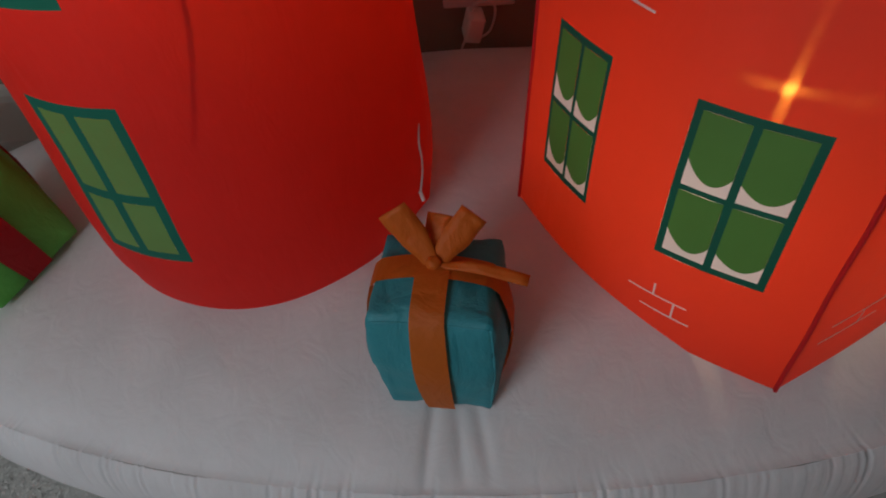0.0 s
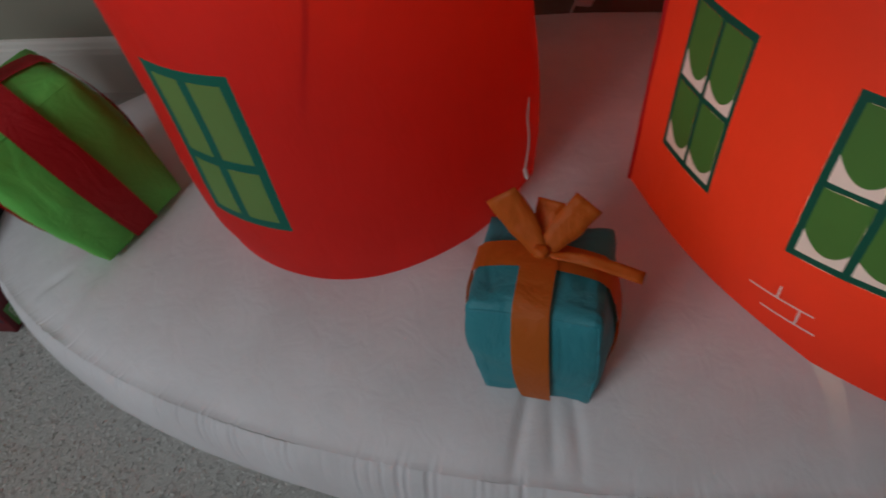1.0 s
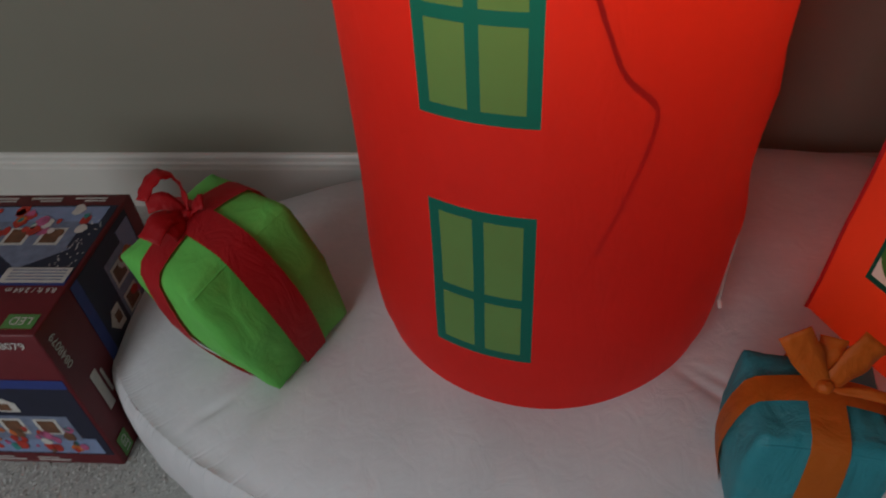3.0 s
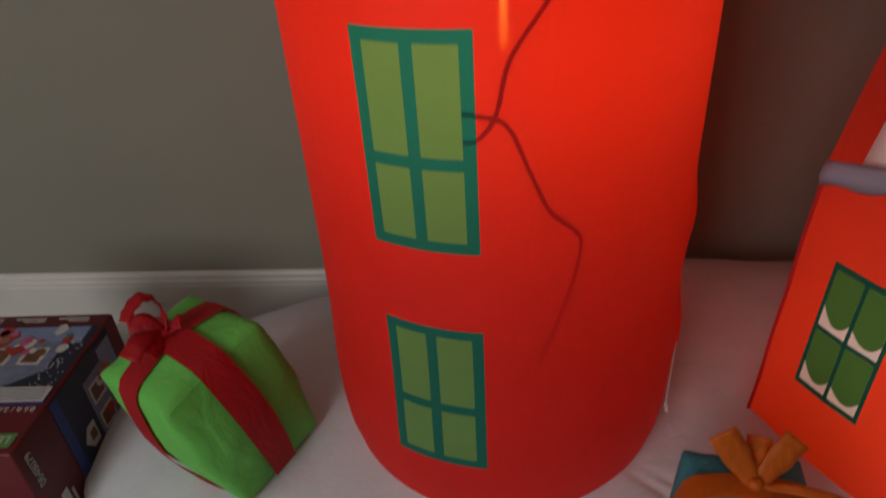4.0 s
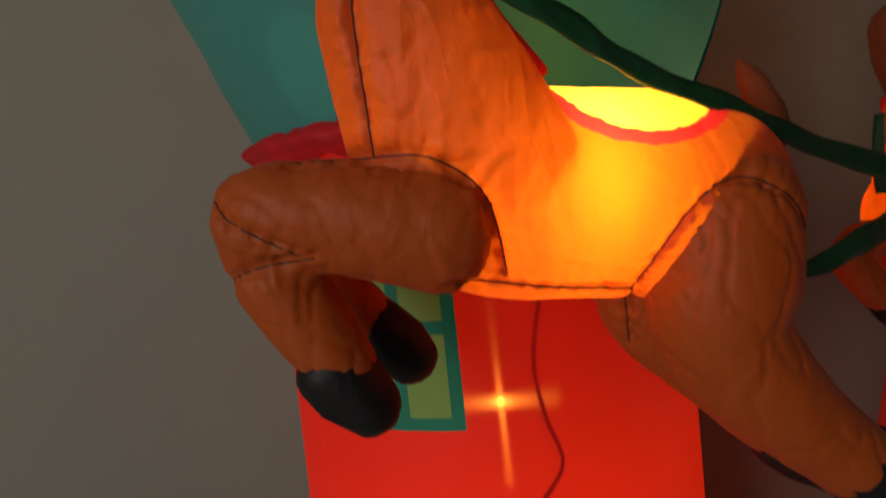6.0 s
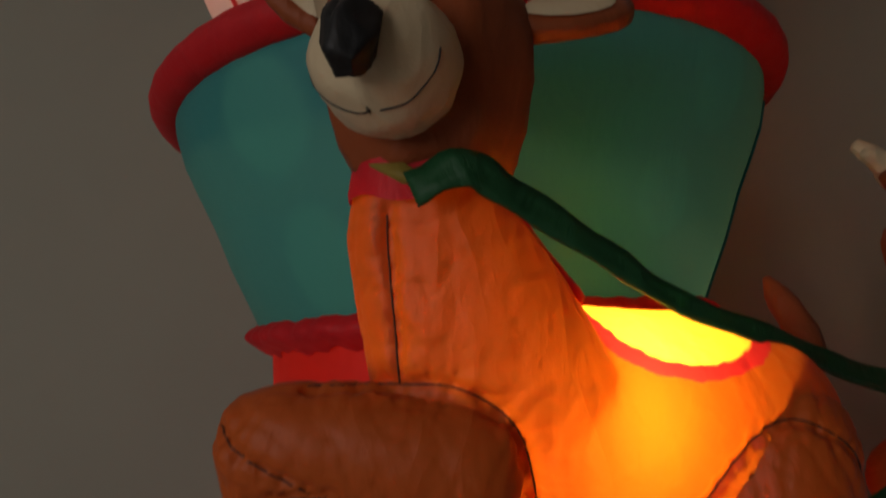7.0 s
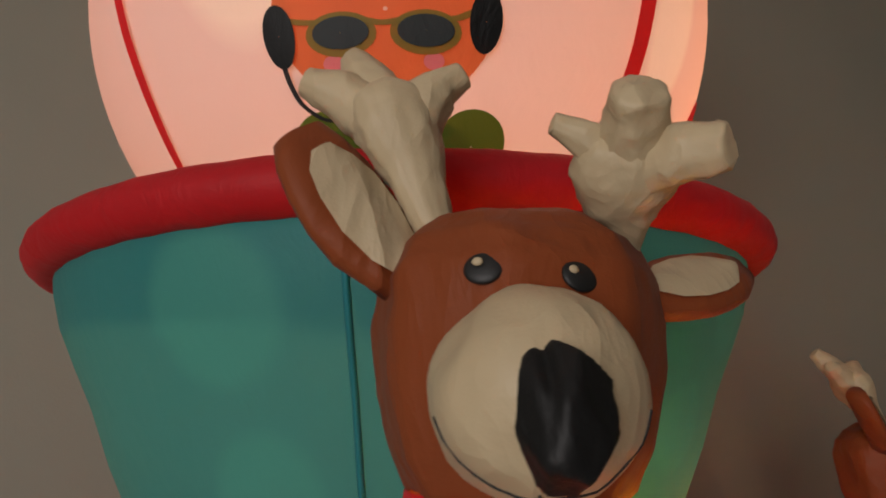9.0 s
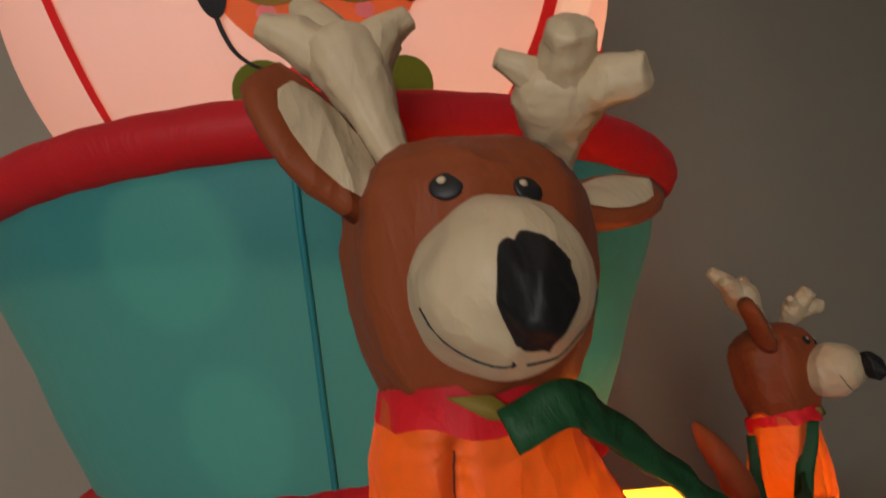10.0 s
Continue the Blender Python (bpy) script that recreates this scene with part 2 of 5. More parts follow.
LENS = fabric("charcoal_print", (0.045, 0.05, 0.05), (0.06, 0.06, 0.06), share=0.3)
LEAF = fabric("olive_green_print", (0.10, 0.16, 0.02), (0.15, 0.2, 0.03), share=0.4)
CORD = solid("white_cord", (0.7, 0.68, 0.66), 0.6)
CABLE = solid("dark_cable", (0.02, 0.015, 0.015), 0.5)
PAINT = solid("beige_wall_paint", (0.232, 0.222, 0.176), 0.75, 0.03, 2.0, bump=0.12, bump_scale=180)
CEILING = solid("white_ceiling_paint", (0.72, 0.71, 0.69), 0.9, 0.03, 2.0, bump=0.25, bump_scale=90)
TRIM_WHITE = solid("white_trim_paint", (0.62, 0.60, 0.56), 0.4, 0.03, 5.0)
PLASTIC = solid("white_plastic", (0.75, 0.73, 0.70), 0.35, 0.02)
SLOT = solid("dark_slot", (0.03, 0.03, 0.03), 0.5)
CARPET = solid("grey_carpet_pile", (0.50, 0.50, 0.48), 0.95, 0.06, 60.0, bump=0.6, bump_scale=420, spec=0.1)
TUFT = solid("grey_carpet_tuft", (0.55, 0.55, 0.53), 0.95, 0.06, 22.0, spec=0.1)
SEAM_BROWN = solid("dark_seam_thread", (0.06, 0.016, 0.006), 0.7)


# ---- building blocks ----
def smooth(me):
    for p in me.polygons:
        p.use_smooth = True


def mesh_of(bm, name, mats, flat=False, turn=True):
    me = bpy.data.meshes.new(name)
    if turn:
        bmesh.ops.recalc_face_normals(bm, faces=bm.faces)
    bm.to_mesh(me)
    bm.free()
    if not flat:
        smooth(me)
    for m in (mats if isinstance(mats, (list, tuple)) else [mats]):
        me.materials.append(m)
    return me


def part(name, bm, material, parent, label="", flat=False, turn=True):
    ob = new(name, mesh_of(bm, name, material, flat, turn))
    ob.parent = parent
    if label:
        ob["label"] = label
    return ob


def thing(name, label, category, group="", at=(0, 0, 0), kind=""):
    return tagged(_place(new(name), at), label, category, group, kind)


def _place(ob, at):
    ob.location = at
    return ob


def structure(name, bm, material, label, category, flat=True):
    return tagged(new(name, mesh_of(bm, name, material, flat)), label, category, kind="structure")


def box(bm, lo, hi, bevel=0.0, m=None, mat=0):
    geo = bmesh.ops.create_cube(bm, size=1.0)
    vs = geo["verts"]
    for v in vs:
        v.co = Vector([lo[i] + (v.co[i] + 0.5) * (hi[i] - lo[i]) for i in range(3)])
    fs = list({f for v in vs for f in v.link_faces})
    if bevel:
        es = list({e for f in fs for e in f.edges})
        r = bmesh.ops.bevel(bm, geom=es, offset=bevel, segments=2, affect="EDGES", profile=0.5)
        fs = [f for f in r["faces"]] + [f for f in fs if f.is_valid]
        vs = list({v for f in fs for v in f.verts})
        fs = list({f for v in vs for f in v.link_faces})
        vs = list({v for f in fs for v in f.verts})
    for f in fs:
        f.material_index = mat
    if m is not None:
        bmesh.ops.transform(bm, matrix=m, verts=vs)
    return vs


def sheet(bm, f, us, vs, mat=0, keep=None, flip=False):
    """A grid of points f(u, v); keep(i, j) says which faces to make."""
    g = [[bm.verts.new(f(u, v)) for v in vs] for u in us]
    for i in range(len(us) - 1):
        for j in range(len(vs) - 1):
            if keep is None or keep(i, j):
                q = [g[i][j], g[i + 1][j], g[i + 1][j + 1], g[i][j + 1]]
                face = bm.faces.new(q[::-1] if flip else q)
                face.material_index = mat if not callable(mat) else mat(i, j)
    loose = [v for row in g for v in row if not v.link_faces]
    bmesh.ops.delete(bm, geom=loose, context="VERTS")
    return g


def span(a, b, n):
    return [a + (b - a) * i / n for i in range(n + 1)]


def merged(*lists):
    out = []
    for x in sorted(x for l in lists for x in l):
        if not out or x - out[-1] > 1e-6:
            out.append(x)
    return out


def lathe(bm, profile, n=96, mat=0):
    rings = []
    for r, z in profile:
        rings.append([bm.verts.new((r * math.cos(2 * math.pi * i / n), r * math.sin(2 * math.pi * i / n), z)) for i in range(n)])
    for a, b in zip(rings, rings[1:]):
        for i in range(n):
            f = bm.faces.new((a[i], a[(i + 1) % n], b[(i + 1) % n], b[i]))
            f.material_index = mat
    return rings


def tube(bm, pts, radii, n=16, mat=0, squash=(1.0, 1.0), up=(0, 0, 1), rounds=4, cap=0.8):
    """A closed, round-ended tube along the points."""
    pts = [Vector(p) for p in pts]
    if isinstance(radii, (int, float)):
        radii = [radii] * len(pts)
    full = []
    d0, d1 = (pts[1] - pts[0]).normalized(), (pts[-1] - pts[-2]).normalized()
    for k in range(rounds, 0, -1):
        a = math.pi / 2 * k / rounds
        full.append((pts[0] - d0 * radii[0] * math.sin(a) * cap, radii[0] * max(math.cos(a), 0.03)))
    full += list(zip(pts, radii))
    for k in range(1, rounds + 1):
        a = math.pi / 2 * k / rounds
        full.append((pts[-1] + d1 * radii[-1] * math.sin(a) * cap, radii[-1] * max(math.cos(a), 0.03)))
    rings, side = [], None
    for i, (p, r) in enumerate(full):
        d = (full[min(i + 1, len(full) - 1)][0] - full[max(i - 1, 0)][0]).normalized()
        if side is None:
            side = d.cross(Vector(up))
            if side.length < 1e-3:
                side = d.cross(Vector((1, 0, 0)))
        side = (side - d * side.dot(d)).normalized()
        top = side.cross(d)
        rings.append([bm.verts.new(p + side * (r * squash[0] * math.cos(2 * math.pi * k / n)) + top * (r * squash[1] * math.sin(2 * math.pi * k / n))) for k in range(n)])
    made = []
    for a, b in zip(rings, rings[1:]):
        for i in range(n):
            made.append(bm.faces.new((a[i], a[(i + 1) % n], b[(i + 1) % n], b[i])))
    made += [bm.faces.new(rings[0][::-1]), bm.faces.new(rings[-1])]
    for f in made:
        f.material_index = mat
    return rings


def curve_points(pts, n):
    """A smooth line through the points (Catmull-Rom)."""
    p = [Vector(q) for q in pts]
    p = [p[0] * 2 - p[1]] + p + [p[-1] * 2 - p[-2]]
    out = []
    for i in range(1, len(p) - 2):
        for k in range(n):
            t = k / n
            a, b, c, d = p[i - 1], p[i], p[i + 1], p[i + 2]
            out.append(0.5 * (2 * b + (c - a) * t + (2 * a - 5 * b + 4 * c - d) * t * t + (3 * b - a - 3 * c + d) * t ** 3))
    out.append(p[-2])
    return out


def ribbon(bm, pts, widths, across, thick=0.002, mat=0, wave=0.0):
    """A flat strap along the points; across: the direction of its width at each point."""
    n = len(pts)
    if isinstance(widths, (int, float)):
        widths = [widths] * n
    rows = []
    for i, p in enumerate(pts):
        p = Vector(p)
        d = (Vector(pts[min(i + 1, n - 1)]) - Vector(pts[max(i - 1, 0)])).normalized()
        a = Vector(across[i] if isinstance(across, list) else across)
        a = (a - d * a.dot(d)).normalized()
        nn = d.cross(a)
        w = widths[i] / 2
        row = []
        for s in (-1, -0.33, 0.33, 1):
            row.append(p + a * (w * s) + nn * (wave * math.sin(i * 1.3 + s * 2)))
        rows.append((row, nn))
    top = [[bm.verts.new(q + nn * thick) for q in row] for row, nn in rows]
    bot = [[bm.verts.new(q - nn * thick) for q in row] for row, nn in rows]
    fs = []
    for i in range(n - 1):
        for j in range(3):
            fs.append(bm.faces.new((top[i][j], top[i][j + 1], top[i + 1][j + 1], top[i + 1][j])))
            fs.append(bm.faces.new((bot[i][j], bot[i + 1][j], bot[i + 1][j + 1], bot[i][j + 1])))
        for j in (0, 3):
            fs.append(bm.faces.new((top[i][j], top[i + 1][j], bot[i + 1][j], bot[i][j])))
    for i in (0, n - 1):
        for j in range(3):
            fs.append(bm.faces.new((top[i][j], top[i][j + 1], bot[i][j + 1], bot[i][j])))
    for f in fs:
        f.material_index = mat


def ball(bm, c, r, rot=(0, 0, 0), mat=0, nu=32, nv=20, shape=None):
    m = pose(c[0], c[1], c[2], *rot)
    rings = []
    for j in range(nv + 1):
        ph = math.pi * (j + (0.02 if j == 0 else -0.02 if j == nv else 0)) / nv - math.pi / 2
        ring = []
        for i in range(nu):
            th = 2 * math.pi * i / nu
            d = Vector((math.cos(ph) * math.cos(th), math.cos(ph) * math.sin(th), math.sin(ph)))
            k = shape(d) if shape else 1.0
            ring.append(bm.verts.new(m @ Vector((d.x * r[0] * k, d.y * r[1] * k, d.z * r[2] * k))))
        rings.append(ring)
    fs = []
    for a, b in zip(rings, rings[1:]):
        for i in range(nu):
            fs.append(bm.faces.new((a[i], a[(i + 1) % nu], b[(i + 1) % nu], b[i])))
    fs += [bm.faces.new(rings[0][::-1]), bm.faces.new(rings[-1])]
    for f in fs:
        f.material_index = mat
    return fs


def facets(count, blend, seed):
    """A shape for ball(): flat cloth panels that meet in blunt edges."""
    r = random.Random(seed)
    seeds = []
    for i in range(count):
        z = 1 - 2 * (i + 0.5) / count
        a = i * 2.39996 + r.uniform(-0.35, 0.35)
        q = math.sqrt(1 - z * z)
        seeds.append(Vector((q * math.cos(a), q * math.sin(a), z)))

    def shape(d):
        k = min(1 / max(0.3, d.dot(v)) for v in seeds)
        return 1 + blend * (k - 1.03)
    return shape


# ---- the room ----
X0, X1, Y0, CEIL = -3.0, 3.0, -3.2, 2.6
bm = bmesh.new()
sheet(bm, lambda u, v: (u, v, 0.0), span(X0, X1, 60), span(Y0, WALL_Y, 40))
structure("floor", bm, CARPET, "light grey short-pile wall-to-wall carpet", "carpet")
bm = bmesh.new()
box(bm, (X0 - 0.12, WALL_Y, -0.05), (X1 + 0.12, WALL_Y + 0.12, CEIL + 0.1))
structure("wall_north", bm, PAINT, "plain beige painted wall behind the inflatables", "wall")
bm = bmesh.new()
box(bm, (X0 - 0.12, Y0, -0.05), (X0, WALL_Y, CEIL + 0.1))
structure("wall_west", bm, PAINT, "plain beige painted side wall", "wall")
bm = bmesh.new()
box(bm, (X1, Y0, -0.05), (X1 + 0.12, WALL_Y, CEIL + 0.1))
structure("wall_east", bm, PAINT, "plain beige painted side wall", "wall")
bm = bmesh.new()
WX0, WX1, WZ0, WZ1 = -2.62, -0.88, 0.85, 2.25
for lo, hi in (((X0 - 0.12, -0.05), (WX0, CEIL + 0.1)), ((WX1, -0.05), (X1 + 0.12, CEIL + 0.1)), ((WX0, -0.05), (WX1, WZ0)), ((WX0, WZ1), (WX1, CEIL + 0.1))):
    box(bm, (lo[0], Y0 - 0.12, lo[1]), (hi[0], Y0, hi[1]))
structure("wall_south", bm, PAINT, "plain beige painted wall with a window opening", "wall")
bm = bmesh.new()
box(bm, (X0 - 0.12, Y0 - 0.12, CEIL), (X1 + 0.12, WALL_Y, CEIL + 0.1))
structure("ceiling", bm, CEILING, "plain white painted ceiling", "ceiling")


def baseboard_profile(name, length, m):
    bm = bmesh.new()
    prof = [(0, 0), (0.015, 0), (0.015, 0.118), (0.013, 0.125), (0.013, 0.133), (0.010, 0.139), (0.0095, 0.150), (0.006, 0.157), (0, 0.160)]
    a = [bm.verts.new(m @ Vector((0, -y, z))) for y, z in prof]
    b = [bm.verts.new(m @ Vector((length, -y, z))) for y, z in prof]
    for i in range(len(prof) - 1):
        bm.faces.new((a[i], a[i + 1], b[i + 1], b[i]))
    bm.faces.new(a)
    bm.faces.new(b[::-1])
    structure(name, bm, TRIM_WHITE, "white painted moulded baseboard along the wall", "baseboard")


baseboard_profile("baseboard", X1 - X0, pose(X0, WALL_Y, 0))
baseboard_profile("baseboard", WALL_Y - Y0 - 0.02, pose(X0, Y0, 0, 0, 0, 90))

# ---- the white snow base ----
BX, BY, BA, BB = 0.30, 0.03, 1.085, 0.505


def base_top(x, y):
    rho = math.hypot((x - BX) / (BA - 0.003), (y - BY) / (BB - 0.003))
    z = 0.170 + 0.118 * (1 - min(rho, 1.0) ** 4.5)
    # dimples where things are sewn on
    for px, py, r, d in ((-0.40, -0.10, 0.10, 0.022), (0.29, -0.34, 0.10, 0.012)):
        z -= d * math.exp(-((x - px) ** 2 + (y - py) ** 2) / r ** 2)
    # pulled folds below the blue gift and beside the tower
    for px, py, ang, size, d in ((0.265, -0.425, -100, 0.075, 0.006), (0.305, -0.425, -85, 0.055, 0.004), (0.335, -0.42, -78, 0.05, 0.004), (0.225, -0.215, -38, 0.05, 0.004), (0.245, -0.20, -30, 0.05, 0.003), (-0.50, -0.235, 205, 0.03, 0.006)):
        ca, sa = math.cos(radians(ang)), math.sin(radians(ang))
        along, off = (x - px) * ca + (y - py) * sa, -(x - px) * sa + (y - py) * ca
        z -= d * math.exp(-(along / size) ** 2 - (off / 0.008) ** 2)
    # the seam of the end lobe
    s = (x + 0.445) * 0.80 + (y + 0.26) * -0.6
    if y < 0.0:
        z -= 0.009 * math.exp(-(s / 0.028) ** 2) * max(0.0, min(1.0, (-y - 0.02) / 0.12))
    return z


def fold_lines(a, scale, seed):
    """Sharp little pleats at uneven distances along the rim."""
    n = noise.noise((a * scale, seed, 0.0))
    return max(0.0, n) ** 1.5 * (0.35 + 0.65 * max(0.0, 0.5 + noise.noise((a * 6, seed, 4.0))))


def snow_base():
    t = thing("snow_base", "puffy white inflated nylon snow base with gathered skirt", "inflatable base")
    n = 2200
    side = [(0.0, 0.002), (-0.009, 0.02), (-0.016, 0.05), (-0.017, 0.085), (-0.015, 0.118), (-0.011, 0.142), (-0.005, 0.160), (0.003, 0.1700)]

    def skirt(u, v):
        ins, z = side[int(v)]
        k = (int(v) / (len(side) - 1)) ** 1.3
        dip = 0.008 * fold_lines(u, 75, 1.0) + 0.030 * fold_lines(u, 190, 7.0)
        z -= dip * k ** 4 * 0.2
        ins += 4 * k ** 3 * (1.10 - k) * dip + 0.002 * noise.noise((u * 14, z * 9, 3.0))
        return (BX + (BA - ins) * math.cos(u), BY + (BB - ins) * math.sin(u), z)
    bm = bmesh.new()
    sheet(bm, skirt, span(0, 2 * math.pi, n), list(range(len(side))))
    bmesh.ops.remove_doubles(bm, verts=bm.verts, dist=1e-5)
    part("skirt", bm, WHITE, t, "gathered white nylon side skirt")
    bm = bmesh.new()

    def top(a, k):
        edge = max(0.0, (k - 0.90) / 0.10)
        dip = 0.008 * fold_lines(a, 75, 1.0) + 0.030 * fold_lines(a, 190, 7.0)
        ins = 0.003 + 0.35 * dip * edge ** 4
        x, y = BX + (BA - ins) * k * math.cos(a), BY + (BB - ins) * k * math.sin(a)
        z = base_top(x, y) + 0.003 * noise.noise((x * 7, y * 7, 0.3))
        z = z * (1 - edge ** 4) + 0.1702 * edge ** 4 - 0.2 * dip * edge ** 3
        return (x, y, z)
    sheet(bm, top, span(0, 2 * math.pi, n), [0.0, 0.12, 0.25, 0.35] + span(0.4, 0.88, 40) + [0.9, 0.92, 0.94, 0.955, 0.97, 0.98, 0.99, 1.0])
    bmesh.ops.remove_doubles(bm, verts=bm.verts, dist=1e-5)
    part("top", bm, WHITE, t)


snow_base()

# ---- the tower ----
TR = 0.259
WIN_A = (-122.0, -94.4)
WIN_Z = ((0.386, 0.613), (0.719, 0.955), (1.056, 1.292))


def tower():
    t = thing("control_tower", "tall red inflated nylon tower lit from inside", "inflatable tower")
    bm = bmesh.new()
    us = merged(span(-180, 180, 120), list(WIN_A))
    vs = merged(span(0.262, 1.362, 40), [z for w in WIN_Z for z in w])

    def shell(u, v):
        r = TR
        # pulled in where it is sewn to the base, a soft fold above it
        r += 0.006 * math.exp(-((v - 0.40) / 0.10) ** 2) - 0.010 * math.exp(-((v - 0.27) / 0.03) ** 2)
        # zip flap
        du = (u + 12) / 5
        r += 0.010 * math.exp(-du * du) * (0.6 + 0.4 * math.sin(v * 31)) * max(0, min(1, (0.75 - v) / 0.1))
        return (r * math.cos(radians(u)), r * math.sin(radians(u)), v)

    def keep(i, j):
        u, v = (us[i] + us[i + 1]) / 2, (vs[j] + vs[j + 1]) / 2
        return not (WIN_A[0] < u < WIN_A[1] and any(a < v < b for a, b in WIN_Z))
    sheet(bm, shell, us, vs, keep=keep)
    bmesh.ops.remove_doubles(bm, verts=bm.verts, dist=1e-5)
    part("shell", bm, RED, t, turn=False)
    for z0, z1 in WIN_Z:
        w = new("window")
        w.parent = t
        w["label"] = "printed four-pane window with dark green frame"
        da, dz = 3.0, 0.0135
        a0, a1 = WIN_A
        am, zm = (a0 + a1) / 2 - 0.3, z0 + (z1 - z0) * 0.44
        ua, uz = [a0, a0 + da, am - da / 2, am + da / 2, a1 - da, a1], [z0, z0 + dz, zm - dz / 2, zm + dz / 2, z1 - dz, z1]

        def cell(i, j):
            return i in (1, 3) and j in (1, 3)
        bm = bmesh.new()
        us2, vs2 = [], []
        for i in range(5):
            us2 += span(ua[i], ua[i + 1], 3)[:-1]
        us2.append(ua[-1])
        for j in range(5):
            vs2 += span(uz[j], uz[j + 1], 3)[:-1]
        vs2.append(uz[-1])
        sheet(bm, shell, us2, vs2, keep=lambda i, j: not cell(i // 3, j // 3))
        part("frame", bm, WINDOW_GREEN, w)
        for i in (1, 3):
            for j in (1, 3):
                bm = bmesh.new()
                sheet(bm, shell, span(ua[i], ua[i + 1], 4), span(uz[j], uz[j + 1], 6))
                part("pane", bm, PANE_GREEN, w, "leaf green printed pane")
    # the zip's pull cord on the flank
    bm = bmesh.new()
    pts = curve_points([((TR + 0.009) * math.cos(radians(q)), (TR + 0.009) * math.sin(radians(q)), z) for q, z in ((-16, 0.440), (-17.5, 0.41), (-17, 0.385), (-18, 0.36), (-21, 0.335))], 6)
    tube(bm, pts, 0.0016, 8)
    tube(bm, [pts[-1], pts[-1] + Vector((0.003, -0.003, -0.012))], 0.0032, 8)
    part("zip_cord", bm, CORD, t, "thin white zip cord hanging down")
    for line in (((-75, 1.19), (-78.5, 1.119), (-77.2, 1.06), (-74.2, 1.012), (-79.8, 0.975), (-87.3, 0.926), (-90.0, 0.878), (-93.8, 0.853), (-97, 0.85)),
                 ((-97, 0.878), (-94.3, 0.876), (-87.8, 0.865), (-83.0, 0.817), (-78.5, 0.773), (-71.1, 0.741), (-71.6, 0.707), (-75.7, 0.664), (-80, 0.63))):
        bm = bmesh.new()
        pts = curve_points([((TR - 0.005 - 0.25 * max(0.0, 0.75 - z)) * math.cos(radians(q)), (TR - 0.005 - 0.25 * max(0.0, 0.75 - z)) * math.sin(radians(q)), z) for q, z in line], 6)
        tube(bm, pts, 0.0024, 6)
        part("cable", bm, CABLE, t, "dark bulb cable showing through the fabric")
    # gathered collar between shaft and drum
    bm = bmesh.new()

    def ruffle(u, v):
        w = math.sin(u * 0.35) * 0.5 + math.sin(u * 0.83 + 1) * 0.5
        r = 0.262 + 0.024 * math.sin(math.pi * (0.15 + 0.85 * v)) + 0.005 * w
        return (r * math.cos(radians(u)), r * math.sin(radians(u)), 1.372 - 0.034 * v + 0.005 * w * v)
    sheet(bm, ruffle, span(-180, 180, 180), span(0, 1, 8))
    bmesh.ops.remove_doubles(bm, verts=bm.verts, dist=1e-5)
    part("ruffle", bm, TRIM_RED, t, "gathered deep red fabric ruffle")
    # flared teal drum
    bm = bmesh.new()
    prof = [(0.268, 1.358), (0.284, 1.395), (0.304, 1.44), (0.322, 1.49), (0.340, 1.53), (0.354, 1.563), (0.362, 1.595), (0.365, 1.622), (0.33, 1.636), (0.28, 1.642)]
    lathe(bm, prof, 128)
    part("drum", bm, TEAL, t, "flared teal control room with pale glow ovals in its colour")
    for q in (-105, -15, 75, 165):
        bm = bmesh.new()
        pts = [((r + 0.001) * math.cos(radians(q)), (r + 0.001) * math.sin(radians(q)), z) for r, z in prof[:7]]
        tube(bm, pts, 0.0026, 6)
        part("drum_seam", bm, TEAL_SEAM, t)
    # padded rim
    bm = bmesh.new()

    def rim(u, v):
        puff = 1 + 0.05 * noise.noise((math.cos(radians(u)) * 3, math.sin(radians(u)) * 3, 2.0)) + 0.02 * math.sin(radians(u) * 47)
        k = 0.027 * puff
        r = 0.3655 + 0.92 * k * math.cos(v)
        return (r * math.cos(radians(u)), r * math.sin(radians(u)), 1.627 + 0.78 * k * math.sin(v))
    sheet(bm, rim, span(-180, 180, 160), span(0, 2 * math.pi, 18))
    bmesh.ops.remove_doubles(bm, verts=bm.verts, dist=1e-5)
    part("rim", bm, TRIM_RED, t, "padded red rim round the top")
    # globe
    GR, GZ = 0.36, 1.93
    bm = bmesh.new()
    prof = [(max(0.002, GR * math.cos(b)), GZ + GR * math.sin(b)) for b in span(radians(-55), radians(90), 40)]
    lathe(bm, prof, 128)
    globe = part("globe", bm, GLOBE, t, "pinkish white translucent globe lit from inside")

    def on_globe(a, z, d=0.0025):
        r = math.sqrt(max(0.0, GR ** 2 - (z - GZ) ** 2)) / GR * (GR + d)
        return (r * math.cos(radians(a)), r * math.sin(radians(a)), GZ + (z - GZ) * (1 + d / GR))

    def print_on(name, f, mat, d, nu=14, nv=6):
        bm = bmesh.new()
        sheet(bm, lambda u, v: on_globe(*f(u, v), d), span(0, 1, nu), span(0, 1, nv))
        part(name, bm, mat, globe)

    def disc(a, z, ra, rz):
        return lambda u, v: (a + ra * (0.02 + 0.98 * v) * math.cos(2 * math.pi * u), z + rz * (0.02 + 0.98 * v) * math.sin(2 * math.pi * u))

    def stripe(pts, w):
        p = curve_points([(a, z * 400, 0) for a, z in pts], 5)

        def f(u, v):
            k = u * (len(p) - 1)
            i = min(int(k), len(p) - 2)
            q = p[i].lerp(p[i + 1], k - i)
            d = (p[i + 1] - p[i]).normalized()
            q = q + Vector((-d.y, d.x, 0)) * (w * (v - 0.5))
            return (q.x, q.y / 400)
        return f
